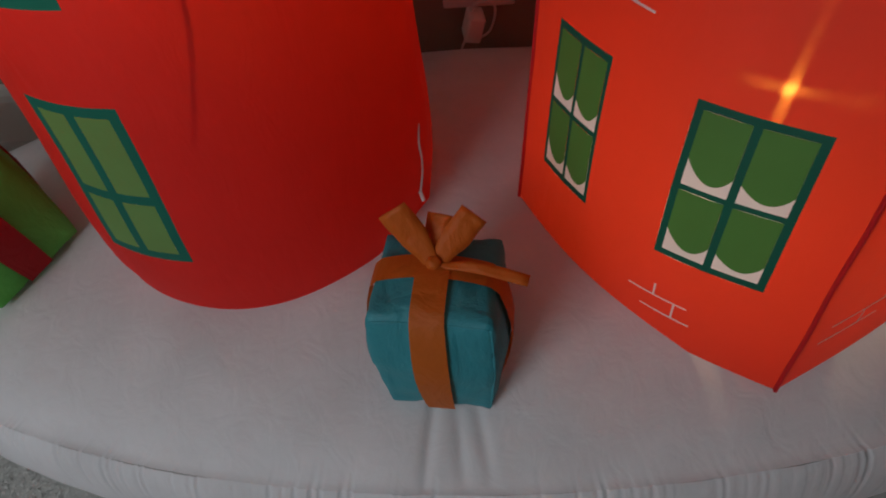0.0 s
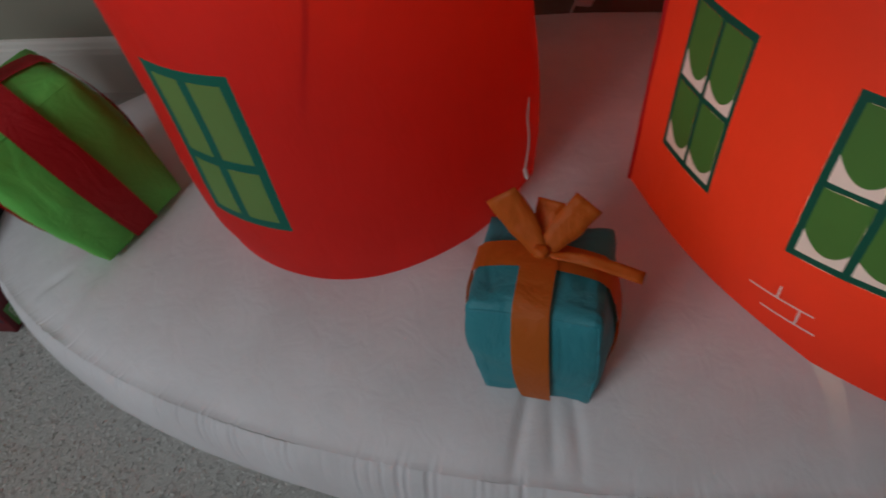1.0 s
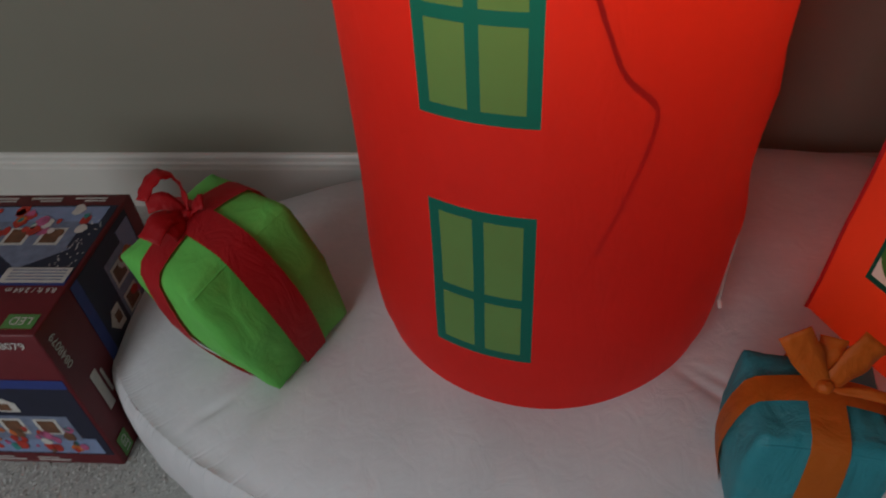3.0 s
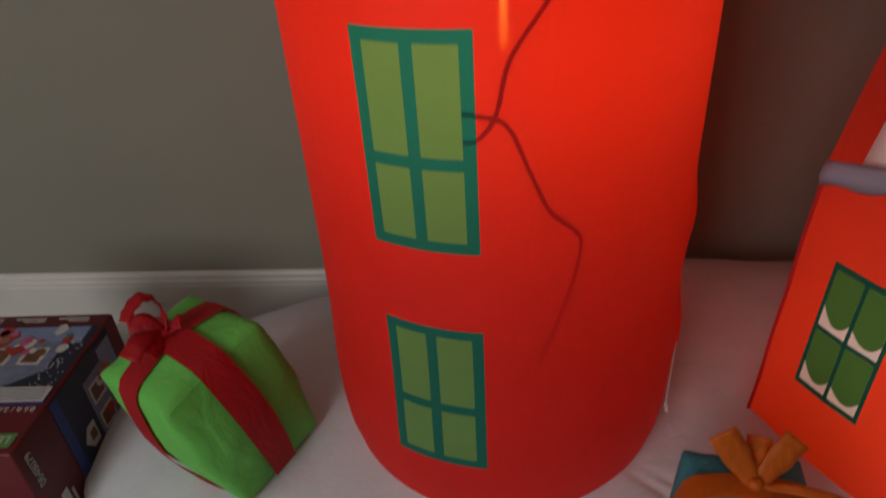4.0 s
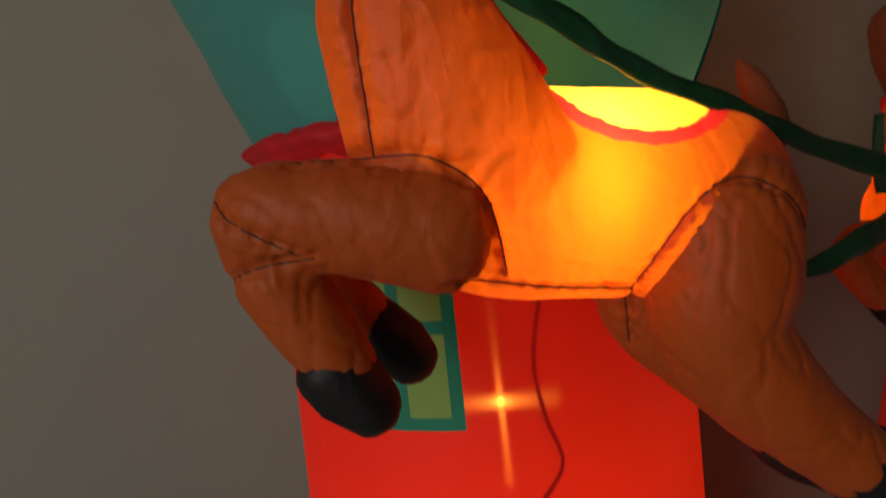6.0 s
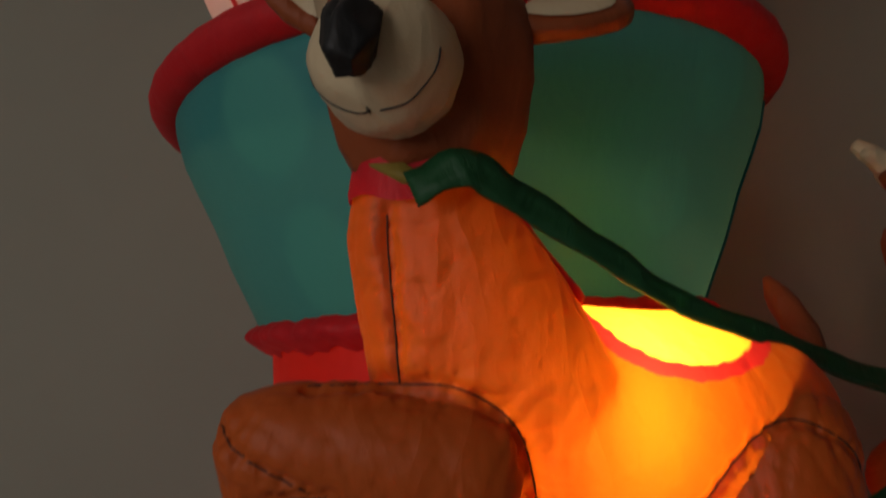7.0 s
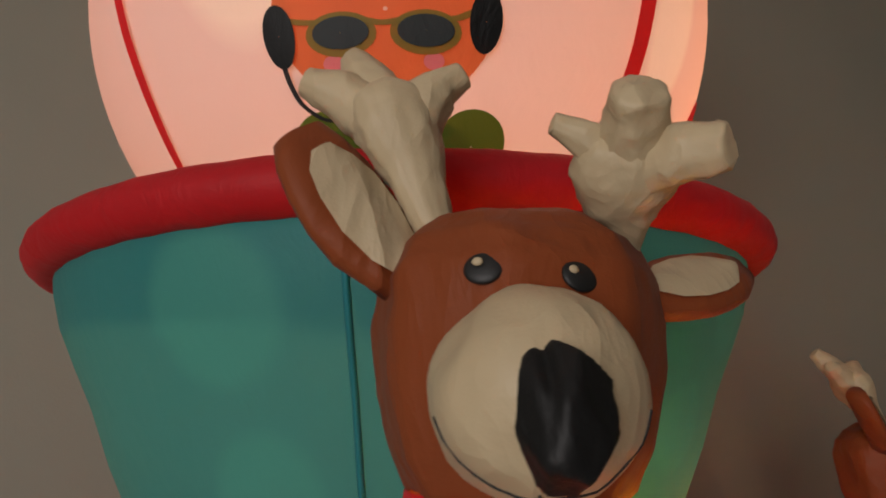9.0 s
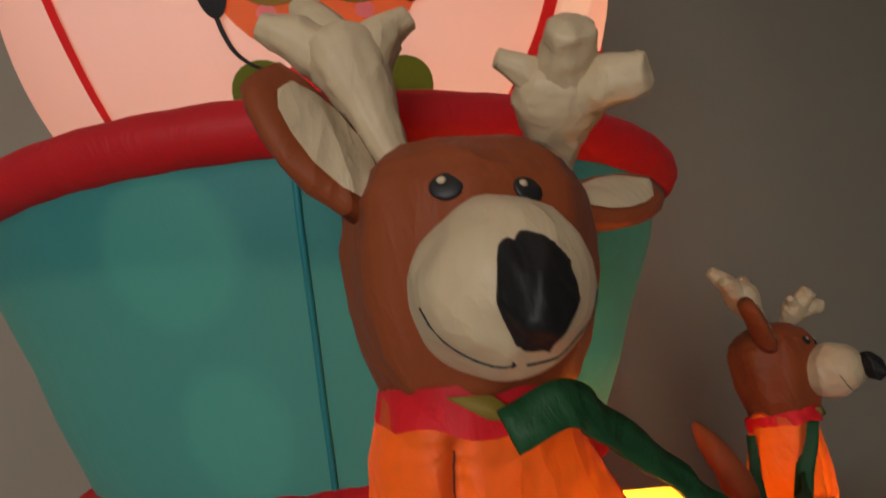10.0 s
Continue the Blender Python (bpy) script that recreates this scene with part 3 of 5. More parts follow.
    for q, w in ((-144, 2.2), (-61, 3.4), (30, 3), (120, 3)):
        print_on("red_stripe", stripe([(q - 3, 1.66), (q, 1.75), (q, 1.85), (q, 2.05)], w), BRIGHT_RED, 0.003, 30, 2)
    # the printed figure: plain coloured shapes
    print_on("face_shape", disc(-101, 1.778, 15.5, 0.066), COOKIE, 0.002, 40, 6)
    print_on("hat_shape", stripe([(-116, 1.805), (-110, 1.812), (-101, 1.816), (-92, 1.812), (-86, 1.805)], 7), WINDOW_GREEN, 0.003, 24, 2)
    print_on("body_shape", disc(-100, 1.683, 13, 0.03), BRIGHT_RED, 0.0025, 30, 4)
    for q in (-111.5, -87.5):
        print_on("arm_shape", disc(q, 1.692, 6, 0.024), LEAF, 0.0035, 24, 4)
    for q in (-107.2, -95.6):
        print_on("frame_shape", disc(q, 1.763, 4.9, 0.0145), GOLD, 0.0035, 24, 3)
        print_on("lens_shape", disc(q, 1.764, 3.9, 0.0105), LENS, 0.0045, 24, 3)
    print_on("bridge_shape", stripe([(-115, 1.776), (-111, 1.772), (-105, 1.772), (-101.4, 1.769), (-97, 1.772), (-92, 1.772), (-89, 1.778)], 1.4), GOLD, 0.004, 24, 2)
    for q in (-108.7, -94.4):
        print_on("cheek_shape", disc(q, 1.7445, 1.5, 0.0055), CHEEK, 0.003, 16, 2)
    print_on("ear_pad_shape", disc(-115.8, 1.766, 2.3, 0.021), BLACK, 0.005, 24, 3)
    print_on("ear_pad_shape", disc(-87.5, 1.772, 2.3, 0.021), BLACK, 0.005, 24, 3)
    print_on("wire_shape", stripe([(-116, 1.748), (-115.6, 1.735), (-114.5, 1.722), (-112, 1.712), (-109, 1.708)], 0.8), INK, 0.004, 24, 2)
    print_on("mouth_shape", stripe([(-103.5, 1.731), (-102, 1.727), (-100, 1.727)], 0.5), INK, 0.004, 10, 2)
    # a second printed figure on the flank
    print_on("figure_shape", disc(-31, 1.745, 4, 0.05), BRIGHT_RED, 0.003, 20, 3)
    print_on("figure_shape", disc(-33, 1.735, 2, 0.03), WINDOW_GREEN, 0.004, 20, 3)
    print_on("figure_shape", disc(-33.5, 1.72, 1.6, 0.018), INK, 0.005, 20, 3)


tower()

# ---- the little house ----
HA = Vector((0.391, -0.062))
E1 = Vector((0.677, -0.735)).normalized()
E2 = Vector((-E1.y, E1.x))
HL, HD, HZ0, HZ1 = 0.43, 0.64, 0.255, 0.70
RIDGE, RISE = 1.06, 0.07


def house_wall(s, z):
    h = (z - 0.264) / 0.44
    q = HA + E1 * s + E2 * (0.05 * h) - E2 * 0.055 * math.sin(math.pi * min(max(s / HL, 0), 1)) * (0.75 + 0.25 * math.sin(math.pi * min(max(h, 0), 1)))
    return (q.x, q.y, z)


def house_front(s, z):
    h = (z - 0.264) / 0.44
    k = s / HD
    q = HA + E1 * (HL + 0.05 * math.sin(math.pi * k)) + E2 * (0.05 * h + s - 0.05 * h * k)
    return (q.x, q.y, z)


def house_gable(s, z):
    h = min((z - 0.264) / 0.44, 1.3)
    k = s / HD
    q = HA - E1 * (0.035 * math.sin(math.pi * k) * (1 - 0.3 * h)) + E2 * (0.05 * h + s - 0.05 * h * k)
    return (q.x, q.y, z)


def house_back(s, z):
    q = HA + E1 * s + E2 * (HD + 0.04 * math.sin(math.pi * s / HL))
    return (q.x, q.y, z)


def roof_z(s):
    k = min(s, HD - s)
    return HZ1 + (RIDGE - HZ1) * min(1.0, k / (HD / 2))


def house():
    t = thing("little_house", "orange-red inflated nylon house with white roof", "inflatable house")
    wins = [((0.055, 0.395), (0.151, 0.591), 0.0055), ((0.257, 0.395), (0.377, 0.591), 0.0085)]
    us = merged(span(0, HL, 30), [w[k][0] for w in wins for k in (0, 1)])
    vs = merged(span(HZ0, HZ1 + RISE, 26), [w[k][1] for w in wins for k in (0, 1)])

    def keep(i, j):
        u, v = (us[i] + us[i + 1]) / 2, (vs[j] + vs[j + 1]) / 2
        return not any(a[0] < u < b[0] and a[1] < v < b[1] for a, b, _ in wins)
    bm = bmesh.new()
    sheet(bm, lambda s, z: house_wall(s, min(z, HZ1 + RISE * s / HL)), us, vs, keep=keep)
    bmesh.ops.dissolve_degenerate(bm, dist=1e-5, edges=bm.edges)
    part("side_wall", bm, HOUSE_RED, t, turn=False)
    bm = bmesh.new()
    sheet(bm, house_front, span(0, HD, 24), span(HZ0, HZ1, 14))
    sheet(bm, lambda s, k: house_front(s, HZ1 + (roof_z(s) - HZ1) * k), span(0, HD, 24), span(0, 1, 8))
    part("end_wall", bm, HOUSE_RED, t)
    bm = bmesh.new()
    sheet(bm, house_gable, span(0, HD, 24), span(HZ0, HZ1, 14))
    sheet(bm, lambda s, k: house_gable(s, HZ1 + (roof_z(s) - HZ1) * k), span(0, HD, 24), span(0, 1, 8))
    part("end_wall", bm, HOUSE_RED, t)
    bm = bmesh.new()
    sheet(bm, house_back, span(0, HL, 10), span(HZ0, HZ1 + 0.01, 8))
    part("side_wall", bm, HOUSE_RED, t)
    # unseen sheet, added to keep the bulb's light from leaking onto the base
    bm = bmesh.new()
    sheet(bm, lambda s, d: tuple(HA + E1 * (s * HL) + E2 * (d * HD)) + (HZ0 + 0.004,), span(0, 1, 4), span(0, 1, 4))
    part("underside_light_stop", bm, HOUSE_RED, t)
    # corner seams
    for f in (lambda z: house_wall(0, z), lambda z: house_wall(HL, z)):
        bm = bmesh.new()
        pts = [Vector(f(z)) + Vector((0, -0.0015 - 0.001 * math.sin(z * 40), 0)) for z in span(HZ0, HZ1, 24)]
        tube(bm, pts, 0.0028, 8)
        part("corner_seam", bm, TRIM_RED, t)
    for (s0, z0), (s1, z1), b in wins:
        w = new("window")
        w.parent = t
        w["label"] = "printed green window with snow in each pane"
        sm, zm = (s0 + s1) / 2, z0 + (z1 - z0) * 0.50
        us2, vs2 = [s0, s0 + b, sm - b / 2, sm + b / 2, s1 - b, s1], [z0, z0 + 0.009, zm - 0.0035, zm + 0.0035, z1 - 0.009, z1]
        bm = bmesh.new()
        sheet(bm, house_wall, us2, vs2, keep=lambda i, j: not (i in (1, 3) and j in (1, 3)))
        part("frame", bm, HOUSE_BAR, w)
        for i in (1, 3):
            for j in (1, 3):
                a0, a1, c0, c1 = us2[i], us2[i + 1], vs2[j], vs2[j + 1]

                def drift(u):
                    k = (u - a0) / (a1 - a0)
                    e = 0.028 if i == 1 else 0.018
                    return c0 + e * abs(1 - k) ** 2.6 + 0.020 * k ** 4 + 0.003
                bm = bmesh.new()
                sheet(bm, lambda u, v: house_wall(u, drift(u) + (c1 - drift(u)) * v), span(a0, a1, 16), span(0, 1, 4))
                part("pane", bm, HOUSE_PANE, w, "moss green printed pane")
                bm = bmesh.new()
                sheet(bm, lambda u, v: house_wall(u, c0 + (drift(u) - c0) * v), span(a0, a1, 16), span(0, 1, 2))
                part("pane_snow", bm, ROOF_WHITE, w, "white printed snow drift")

    def mark(f, s0, z0, s1, z1, w=0.0026):
        bm = bmesh.new()

        def g(u, v):
            s, z = s0 + (s1 - s0) * u, z0 + (z1 - z0) * u
            if abs(s1 - s0) > abs(z1 - z0):
                z += w * (v - 0.5)
            else:
                s += w * (v - 0.5)
            p = Vector(f(s, z))
            return p - Vector((E2.x, E2.y, 0)) * 0.002 if f is house_wall else p + Vector((E1.x, E1.y, 0)) * 0.002
        sheet(bm, g, span(0, 1, 4), [0, 1])
        part("brick_mark", bm, ROOF_WHITE, t, "thin white printed brick outline")
    for q in ((0.236, 0.327, 0.312, 0.327), (0.256, 0.303, 0.320, 0.301), (0.270, 0.327, 0.270, 0.347), (0.297, 0.302, 0.297, 0.327), (0.150, 0.655, 0.19, 0.652), (0.165, 0.655, 0.165, 0.675)):
        mark(house_wall, *q)
    for q in ((0.04, 0.345, 0.13, 0.345), (0.03, 0.322, 0.12, 0.322), (0.09, 0.322, 0.09, 0.345), (0.12, 0.345, 0.12, 0.365)):
        mark(house_front, *q)
    # roof panels
    for side in (0, 1):
        bm = bmesh.new()

        def panel(u, v):
            s = -0.012 + (HD / 2 + 0.012) * v
            z = HZ1 - 0.006 + (RIDGE - HZ1 + 0.018) * v + 0.016 * math.sin(math.pi * v) * math.sin(math.pi * u) + 0.008 + RISE * u * (1 - v)
            s2 = s + 0.045 * (1 - v)
            q = HA + E1 * (0.042 + (HL - 0.02) * u) + E2 * (s2 if side == 0 else HD - s2)
            return (q.x, q.y, z + 0.002 * noise.noise((u * 6, v * 6, 1)))
        sheet(bm, panel, span(0, 1, 20), span(0, 1, 16))
        bmesh.ops.solidify(bm, geom=list(bm.faces), thickness=0.008)
        part("roof_panel", bm, ROOF_WHITE, t, "white fabric roof panel")
        bm = bmesh.new()

        def eave(u, v):
            s2 = 0.022 - 0.010 * math.sin(math.pi * v)
            wob = 0.003 * math.sin(u * 40) * v
            q = HA + E1 * (0.010 + (HL + 0.016) * u) + E2 * (s2 if side == 0 else HD - s2)
            return (q.x, q.y, HZ1 + 0.018 + RISE * u - 0.030 * v + wob)
        sheet(bm, eave, span(0, 1, 30), span(0, 1, 6))
        bmesh.ops.solidify(bm, geom=list(bm.faces), thickness=0.004)
        part("eave_strip", bm, EAVE_GREY, t, "lilac-grey printed eave strip")


house()
from mathutils.bvhtree import BVHTree


# ---- the flying reindeer: one mesh each ----
DEER = [ORANGE, BROWN, CREAM, BLACK, BRIGHT_RED, YELLOW, INK, GOLD, SEAM_BROWN]


def crumple(bm, amount, scale):
    bm.normal_update()
    for v in bm.verts:
        n = noise.noise(v.co * scale) + 0.5 * noise.noise(v.co * scale * 2.7)
        v.co += v.normal * (amount * n)


SEAMS = (((-0.044, 1.416), (-0.045, 1.397), (-0.044, 1.355), (-0.044, 1.315)),
         ((-0.10, 1.317), (-0.046, 1.315), (-0.012, 1.312), (0.012, 1.299), (0.026, 1.282), (0.032, 1.257), (0.035, 1.224)),
         ((0.000, 1.226), (0.034, 1.220), (0.071, 1.212), (0.121, 1.205), (0.128, 1.204)),
         ((0.123, 1.204), (0.140, 1.232), (0.159, 1.257), (0.182, 1.274), (0.204, 1.276), (0.232, 1.259), (0.250, 1.235)),
         ((0.128, 1.200), (0.130, 1.172), (0.132, 1.146)),
         ((-0.160, 1.240), (-0.13, 1.250), (-0.088, 1.254)),
         ((-0.157, 1.300), (-0.135, 1.280), (-0.098, 1.257)))


def laid(skin, line, steps=8):
    """The seam's points, dropped on the skin from the front."""
    out = []
    for p in curve_points([(x, 0, z) for x, z in line], steps):
        hit = skin.ray_cast(Vector((p.x, -0.7, p.z)), Vector((0, 1, 0)), 0.6)[0]
        if hit is not None and (not out or (hit - out[-1]).length < 0.045):
            out.append(hit)
    return out


def crease(bm, seams, fold):
    """Pulled folds in the cloth, a groove along each seam and gathers running out of it."""
    bm.normal_update()
    verts = list(bm.verts)
    co = np.array([v.co for v in verts])
    near, along = np.full(len(co), 9.0), np.zeros(len(co))
    for k, pts in enumerate(seams):
        run = 3.1 * k
        for p, q in zip(pts, pts[1:]):
            a, d = np.array(p), np.array(q - p)
            size = max(1e-9, float(d @ d))
            t = np.clip((co - a) @ d / size, 0, 1)
            r = np.linalg.norm(co - a - t[:, None] * d, axis=1)
            closer = r < near
            near[closer] = r[closer]
            along[closer] = run + t[closer] * math.sqrt(size)
            run += math.sqrt(size)
    for v, d, s in zip(verts, near, along):
        q = Vector((v.co.x * 30, v.co.y * 30, v.co.z * 19))
        a = 1 - abs(noise.noise(q + Vector((noise.noise(q * 0.6) * 1.5, 0, 0))))
        b = 1 - abs(noise.noise(q * 2.3 + Vector((7, 3, 1))))
        gather = 1 - abs(noise.noise((s * 62 + 0.6 * noise.noise(v.co * 40), d * 14, 2.0)))
        fine = 1 - abs(noise.noise((s * 150, d * 22, 8.0)))
        v.co += v.normal * (0.0014 * noise.noise(v.co * 15) - fold * a ** 14 - 0.0008 * b ** 14
                            - 0.0040 * math.exp(-(d / 0.0045) ** 2)
                            - (0.0034 * gather ** 8 + 0.0012 * fine ** 8) * math.exp(-d / 0.017))


def one_skin(bm, size):
    """The shapes melted into one hollow skin."""
    me = bpy.data.meshes.new("suit")
    bm.to_mesh(me)
    bm.free()
    ob = new("suit", me)
    mod = ob.modifiers.new("melt", "REMESH")
    mod.mode, mod.voxel_size, mod.use_smooth_shade = "VOXEL", size, True
    sm = ob.modifiers.new("relax", "SMOOTH")
    sm.factor, sm.iterations = 0.5, 9
    dg = bpy.context.evaluated_depsgraph_get()
    dg.update()
    out = bpy.data.meshes.new_from_object(ob.evaluated_get(dg))
    bpy.data.objects.remove(ob)
    return out


def reindeer_mesh():
    bm = bmesh.new()
    # trunk with a saddle cloth: grid along and round
    a, b = Vector((-0.035, -0.395, 1.289)), Vector((0.235, -0.345, 1.262))
    ax = (b - a).normalized()
    up = Vector((0, 0, 1))
    side = ax.cross(up).normalized()
    up = side.cross(ax)
    nu, nv = 40, 48
    us = [i / nu for i in range(nu + 1)]

    def trunk(u, v):
        k = 2 * u - 1
        r = 0.081 * max(0.02, (1 - abs(k) ** 3.4)) ** 0.5
        return a + ax * ((b - a).length * (u * 1.16 - 0.08)) + side * (r * 0.98 * math.cos(v)) + up * (r * math.sin(v))
    vs = [-math.pi + 2 * math.pi * j / nv for j in range(nv + 1)]
    sheet(bm, trunk, us, vs)
    bmesh.ops.remove_doubles(bm, verts=bm.verts, dist=1e-4)
    bmesh.ops.holes_fill(bm, edges=[e for e in bm.edges if e.is_boundary], sides=0)
    # chest: boxy, a flat panel in front and a narrow one turned to the side
    levels = [(1.245, -0.050, 0.085, -0.385, 0.060), (1.275, -0.066, 0.105, -0.395, 0.066), (1.310, -0.069, 0.097, -0.408, 0.068), (1.345, -0.072, 0.078, -0.418, 0.064), (1.375, -0.075, 0.064, -0.426, 0.058),
              (1.410, -0.076, 0.043, -0.434, 0.052), (1.432, -0.071, 0.034, -0.440, 0.048), (1.456, -0.066, 0.029, -0.446, 0.044)]
    around = span(0, 2 * math.pi, 56)[:-1]
    rings = []
    for z, x0, x1, yc, dy in levels:
        ring = []
        for q in around:
            c, n = math.cos(q), math.sin(q)
            e = 2 / 2.7
            ring.append(bm.verts.new(((x0 + x1) / 2 + (x1 - x0) / 2 * math.copysign(abs(c) ** e, c), yc + dy * math.copysign(abs(n) ** e, n), z)))
        rings.append(ring)
    for r0, r1 in zip(rings, rings[1:]):
        for i in range(56):
            bm.faces.new((r0[i], r0[(i + 1) % 56], r1[(i + 1) % 56], r1[i]))
    bm.faces.new(rings[0][::-1])
    bm.faces.new(rings[-1])
    suit = one_skin(bm, 0.0030)
    bm = bmesh.new()
    # near front leg, bent
    tube(bm, curve_points([(-0.006, -0.440, 1.264), (-0.045, -0.448, 1.273), (-0.105, -0.452, 1.283), (-0.134, -0.452, 1.283)], 5), [0.048, 0.047, 0.046, 0.045, 0.044, 0.043, 0.042, 0.041, 0.040, 0.039, 0.038, 0.037, 0.037, 0.036, 0.035, 0.034], 28, 0)
    tube(bm, curve_points([(-0.137, -0.449, 1.284), (-0.124, -0.442, 1.240), (-0.098, -0.435, 1.190), (-0.088, -0.433, 1.170)], 5), [0.028, 0.029, 0.030, 0.031, 0.032, 0.033, 0.032, 0.031, 0.030, 0.029, 0.028, 0.027, 0.027, 0.026, 0.026, 0.026], 24, 0)
    # far front leg
    tube(bm, curve_points([(0.03, -0.345, 1.25), (-0.075, -0.345, 1.262), (-0.122, -0.345, 1.24), (-0.080, -0.35, 1.185)], 5), 0.026, 24, 0)
    # near hind leg
    tube(bm, curve_points([(0.197, -0.375, 1.256), (0.191, -0.388, 1.212), (0.191, -0.390, 1.160), (0.232, -0.387, 1.103), (0.280, -0.381, 1.056)], 5),
         [0.060, 0.061, 0.061, 0.060, 0.058, 0.057, 0.056, 0.055, 0.053, 0.051, 0.048, 0.046, 0.044, 0.042, 0.040, 0.038, 0.036, 0.035, 0.033, 0.032, 0.031], 30, 0)
    # far hind leg
    tube(bm, curve_points([(0.15, -0.31, 1.22), (0.155, -0.30, 1.165), (0.215, -0.295, 1.095), (0.262, -0.29, 1.047)], 5), [0.046, 0.046, 0.045, 0.043, 0.041, 0.039, 0.037, 0.035, 0.033, 0.032, 0.031, 0.030, 0.030, 0.029, 0.028, 0.027], 24, 0)
    limbs = one_skin(bm, 0.0030)
    bm = bmesh.new()
    # collar: a flat folded band, a pointed tab in front, a gold buckle
    def collar(q, k):
        c, n = math.cos(q), math.sin(q)
        e = 2 / 2.5
        low = 1.430 - 0.008 * math.exp(-((q + 1.9) / 0.5) ** 2) + 0.003 * math.sin(q * 5)
        w = 0.0480 + 0.003 * (1 - k) + 0.0012 * math.sin(q * 9 + k * 3)
        return (-0.020 + w * math.copysign(abs(c) ** e, c), -0.442 + 0.053 * math.copysign(abs(n) ** e, n) - 0.003 * k, low + (1.4475 - low) * k)
    sheet(bm, collar, span(-math.pi, math.pi, 64), span(0, 1, 6), mat=4)
    for pts in ([(-0.050, -0.4985, 1.4425), (-0.030, -0.5015, 1.4415), (-0.010, -0.5005, 1.426), (-0.032, -0.4995, 1.4305)],):
        front = [bm.verts.new(p) for p in pts]
        back = [bm.verts.new(Vector(p) + Vector((0, 0.006, 0))) for p in pts]
        bm.faces.new(front).material_index = 7
        for i in range(4):
            bm.faces.new((front[i], front[(i + 1) % 4], back[(i + 1) % 4], back[i])).material_index = 7
    # red edging down the back of the neck
    tube(bm, curve_points([(0.024, -0.470, 1.432), (0.040, -0.455, 1.402), (0.058, -0.445, 1.378), (0.070, -0.435, 1.362)], 4), 0.0055, 10, 4, squash=(1.0, 0.6))
    # hooves
    tube(bm, [(-0.096, -0.434, 1.172), (-0.085, -0.430, 1.155), (-0.070, -0.427, 1.138)], [0.028, 0.028, 0.023], 20, 3)
    tube(bm, [(-0.078, -0.350, 1.186), (-0.060, -0.352, 1.166), (-0.050, -0.352, 1.154)], [0.024, 0.026, 0.023], 20, 3)
    tube(bm, [(0.283, -0.380, 1.053), (0.306, -0.377, 1.039), (0.334, -0.374, 1.027)], [0.032, 0.033, 0.028], 22, 3)
    tube(bm, [(0.262, -0.29, 1.045), (0.285, -0.288, 1.027), (0.300, -0.287, 1.016)], [0.031, 0.031, 0.027], 20, 3)
    # tail
    tube(bm, curve_points([(0.262, -0.315, 1.295), (0.268, -0.295, 1.33), (0.258, -0.270, 1.375)], 4), [0.010, 0.014, 0.017, 0.018, 0.018, 0.017, 0.015, 0.012, 0.006], 16, 1, squash=(0.8, 0.8))
    # head

    flat_muzzle, flat_nose = facets(46, 0.4, 5), facets(16, 1.0, 8)

    # a bag of cloth panels, wide at the jaw
    head = [(1.437, 0.044, 0.043, -0.447), (1.445, 0.052, 0.051, -0.450), (1.464, 0.060, 0.058, -0.454), (1.492, 0.066, 0.064, -0.457), (1.520, 0.068, 0.066, -0.459), (1.542, 0.066, 0.063, -0.460),
            (1.557, 0.058, 0.055, -0.460), (1.568, 0.044, 0.042, -0.460), (1.574, 0.026, 0.025, -0.460), (1.576, 0.004, 0.004, -0.460)]
    lean = pose(-0.016, -0.458, 1.512, 0, 0, -6) @ Matrix.Translation((0.016, 0.458, -1.512))
    rows = []
    for p, q in zip(head, head[1:]):
        for k in (0, 0.25, 0.5, 0.75):
            rows.append([p[i] + (q[i] - p[i]) * k for i in range(4)])
    rows.append(head[-1])
    rings = []
    for z, hx, hy, yc in rows:
        ring = []
        for i in range(72):
            q = 2 * math.pi * i / 72
            # eight panels with blunt seams between them
            k = 1 / math.cos((q + 0.2) % (math.pi / 4) - math.pi / 8)
            k = 1 + 0.85 * (k - 1.03)
            ring.append(bm.verts.new(lean @ Vector((-0.016 + hx * k * math.cos(q), yc + hy * k * math.sin(q), z + 0.0015 * math.sin(q * 3 + z * 90)))))
        rings.append(ring)
    for r0, r1 in zip(rings, rings[1:]):
        for i in range(72):
            bm.faces.new((r0[i], r0[(i + 1) % 72], r1[(i + 1) % 72], r1[i])).material_index = 1
    bm.faces.new(rings[0][::-1]).material_index = 1
    bm.faces.new(rings[-1]).material_index = 1
    # muzzle
    ball(bm, (-0.0320, -0.530, 1.4880), (0.0397, 0.046, 0.0395), (-6, 0, -12), 2, 48, 32, flat_muzzle)
    # nose: a wedge, broad above
    ball(bm, (-0.0425, -0.582, 1.4775), (0.0132, 0.0138, 0.0212), (-14, 0, -14), 3, 48, 32, lambda d: flat_nose(d) * (1.0 + 0.18 * d.z) * (1.0 - 0.16 * math.exp(-((d.x + 0.25) / 0.13) ** 2) * max(0.0, min(1.0, 0.8 + d.z))))
    # ears: a brown leaf with a cream inside

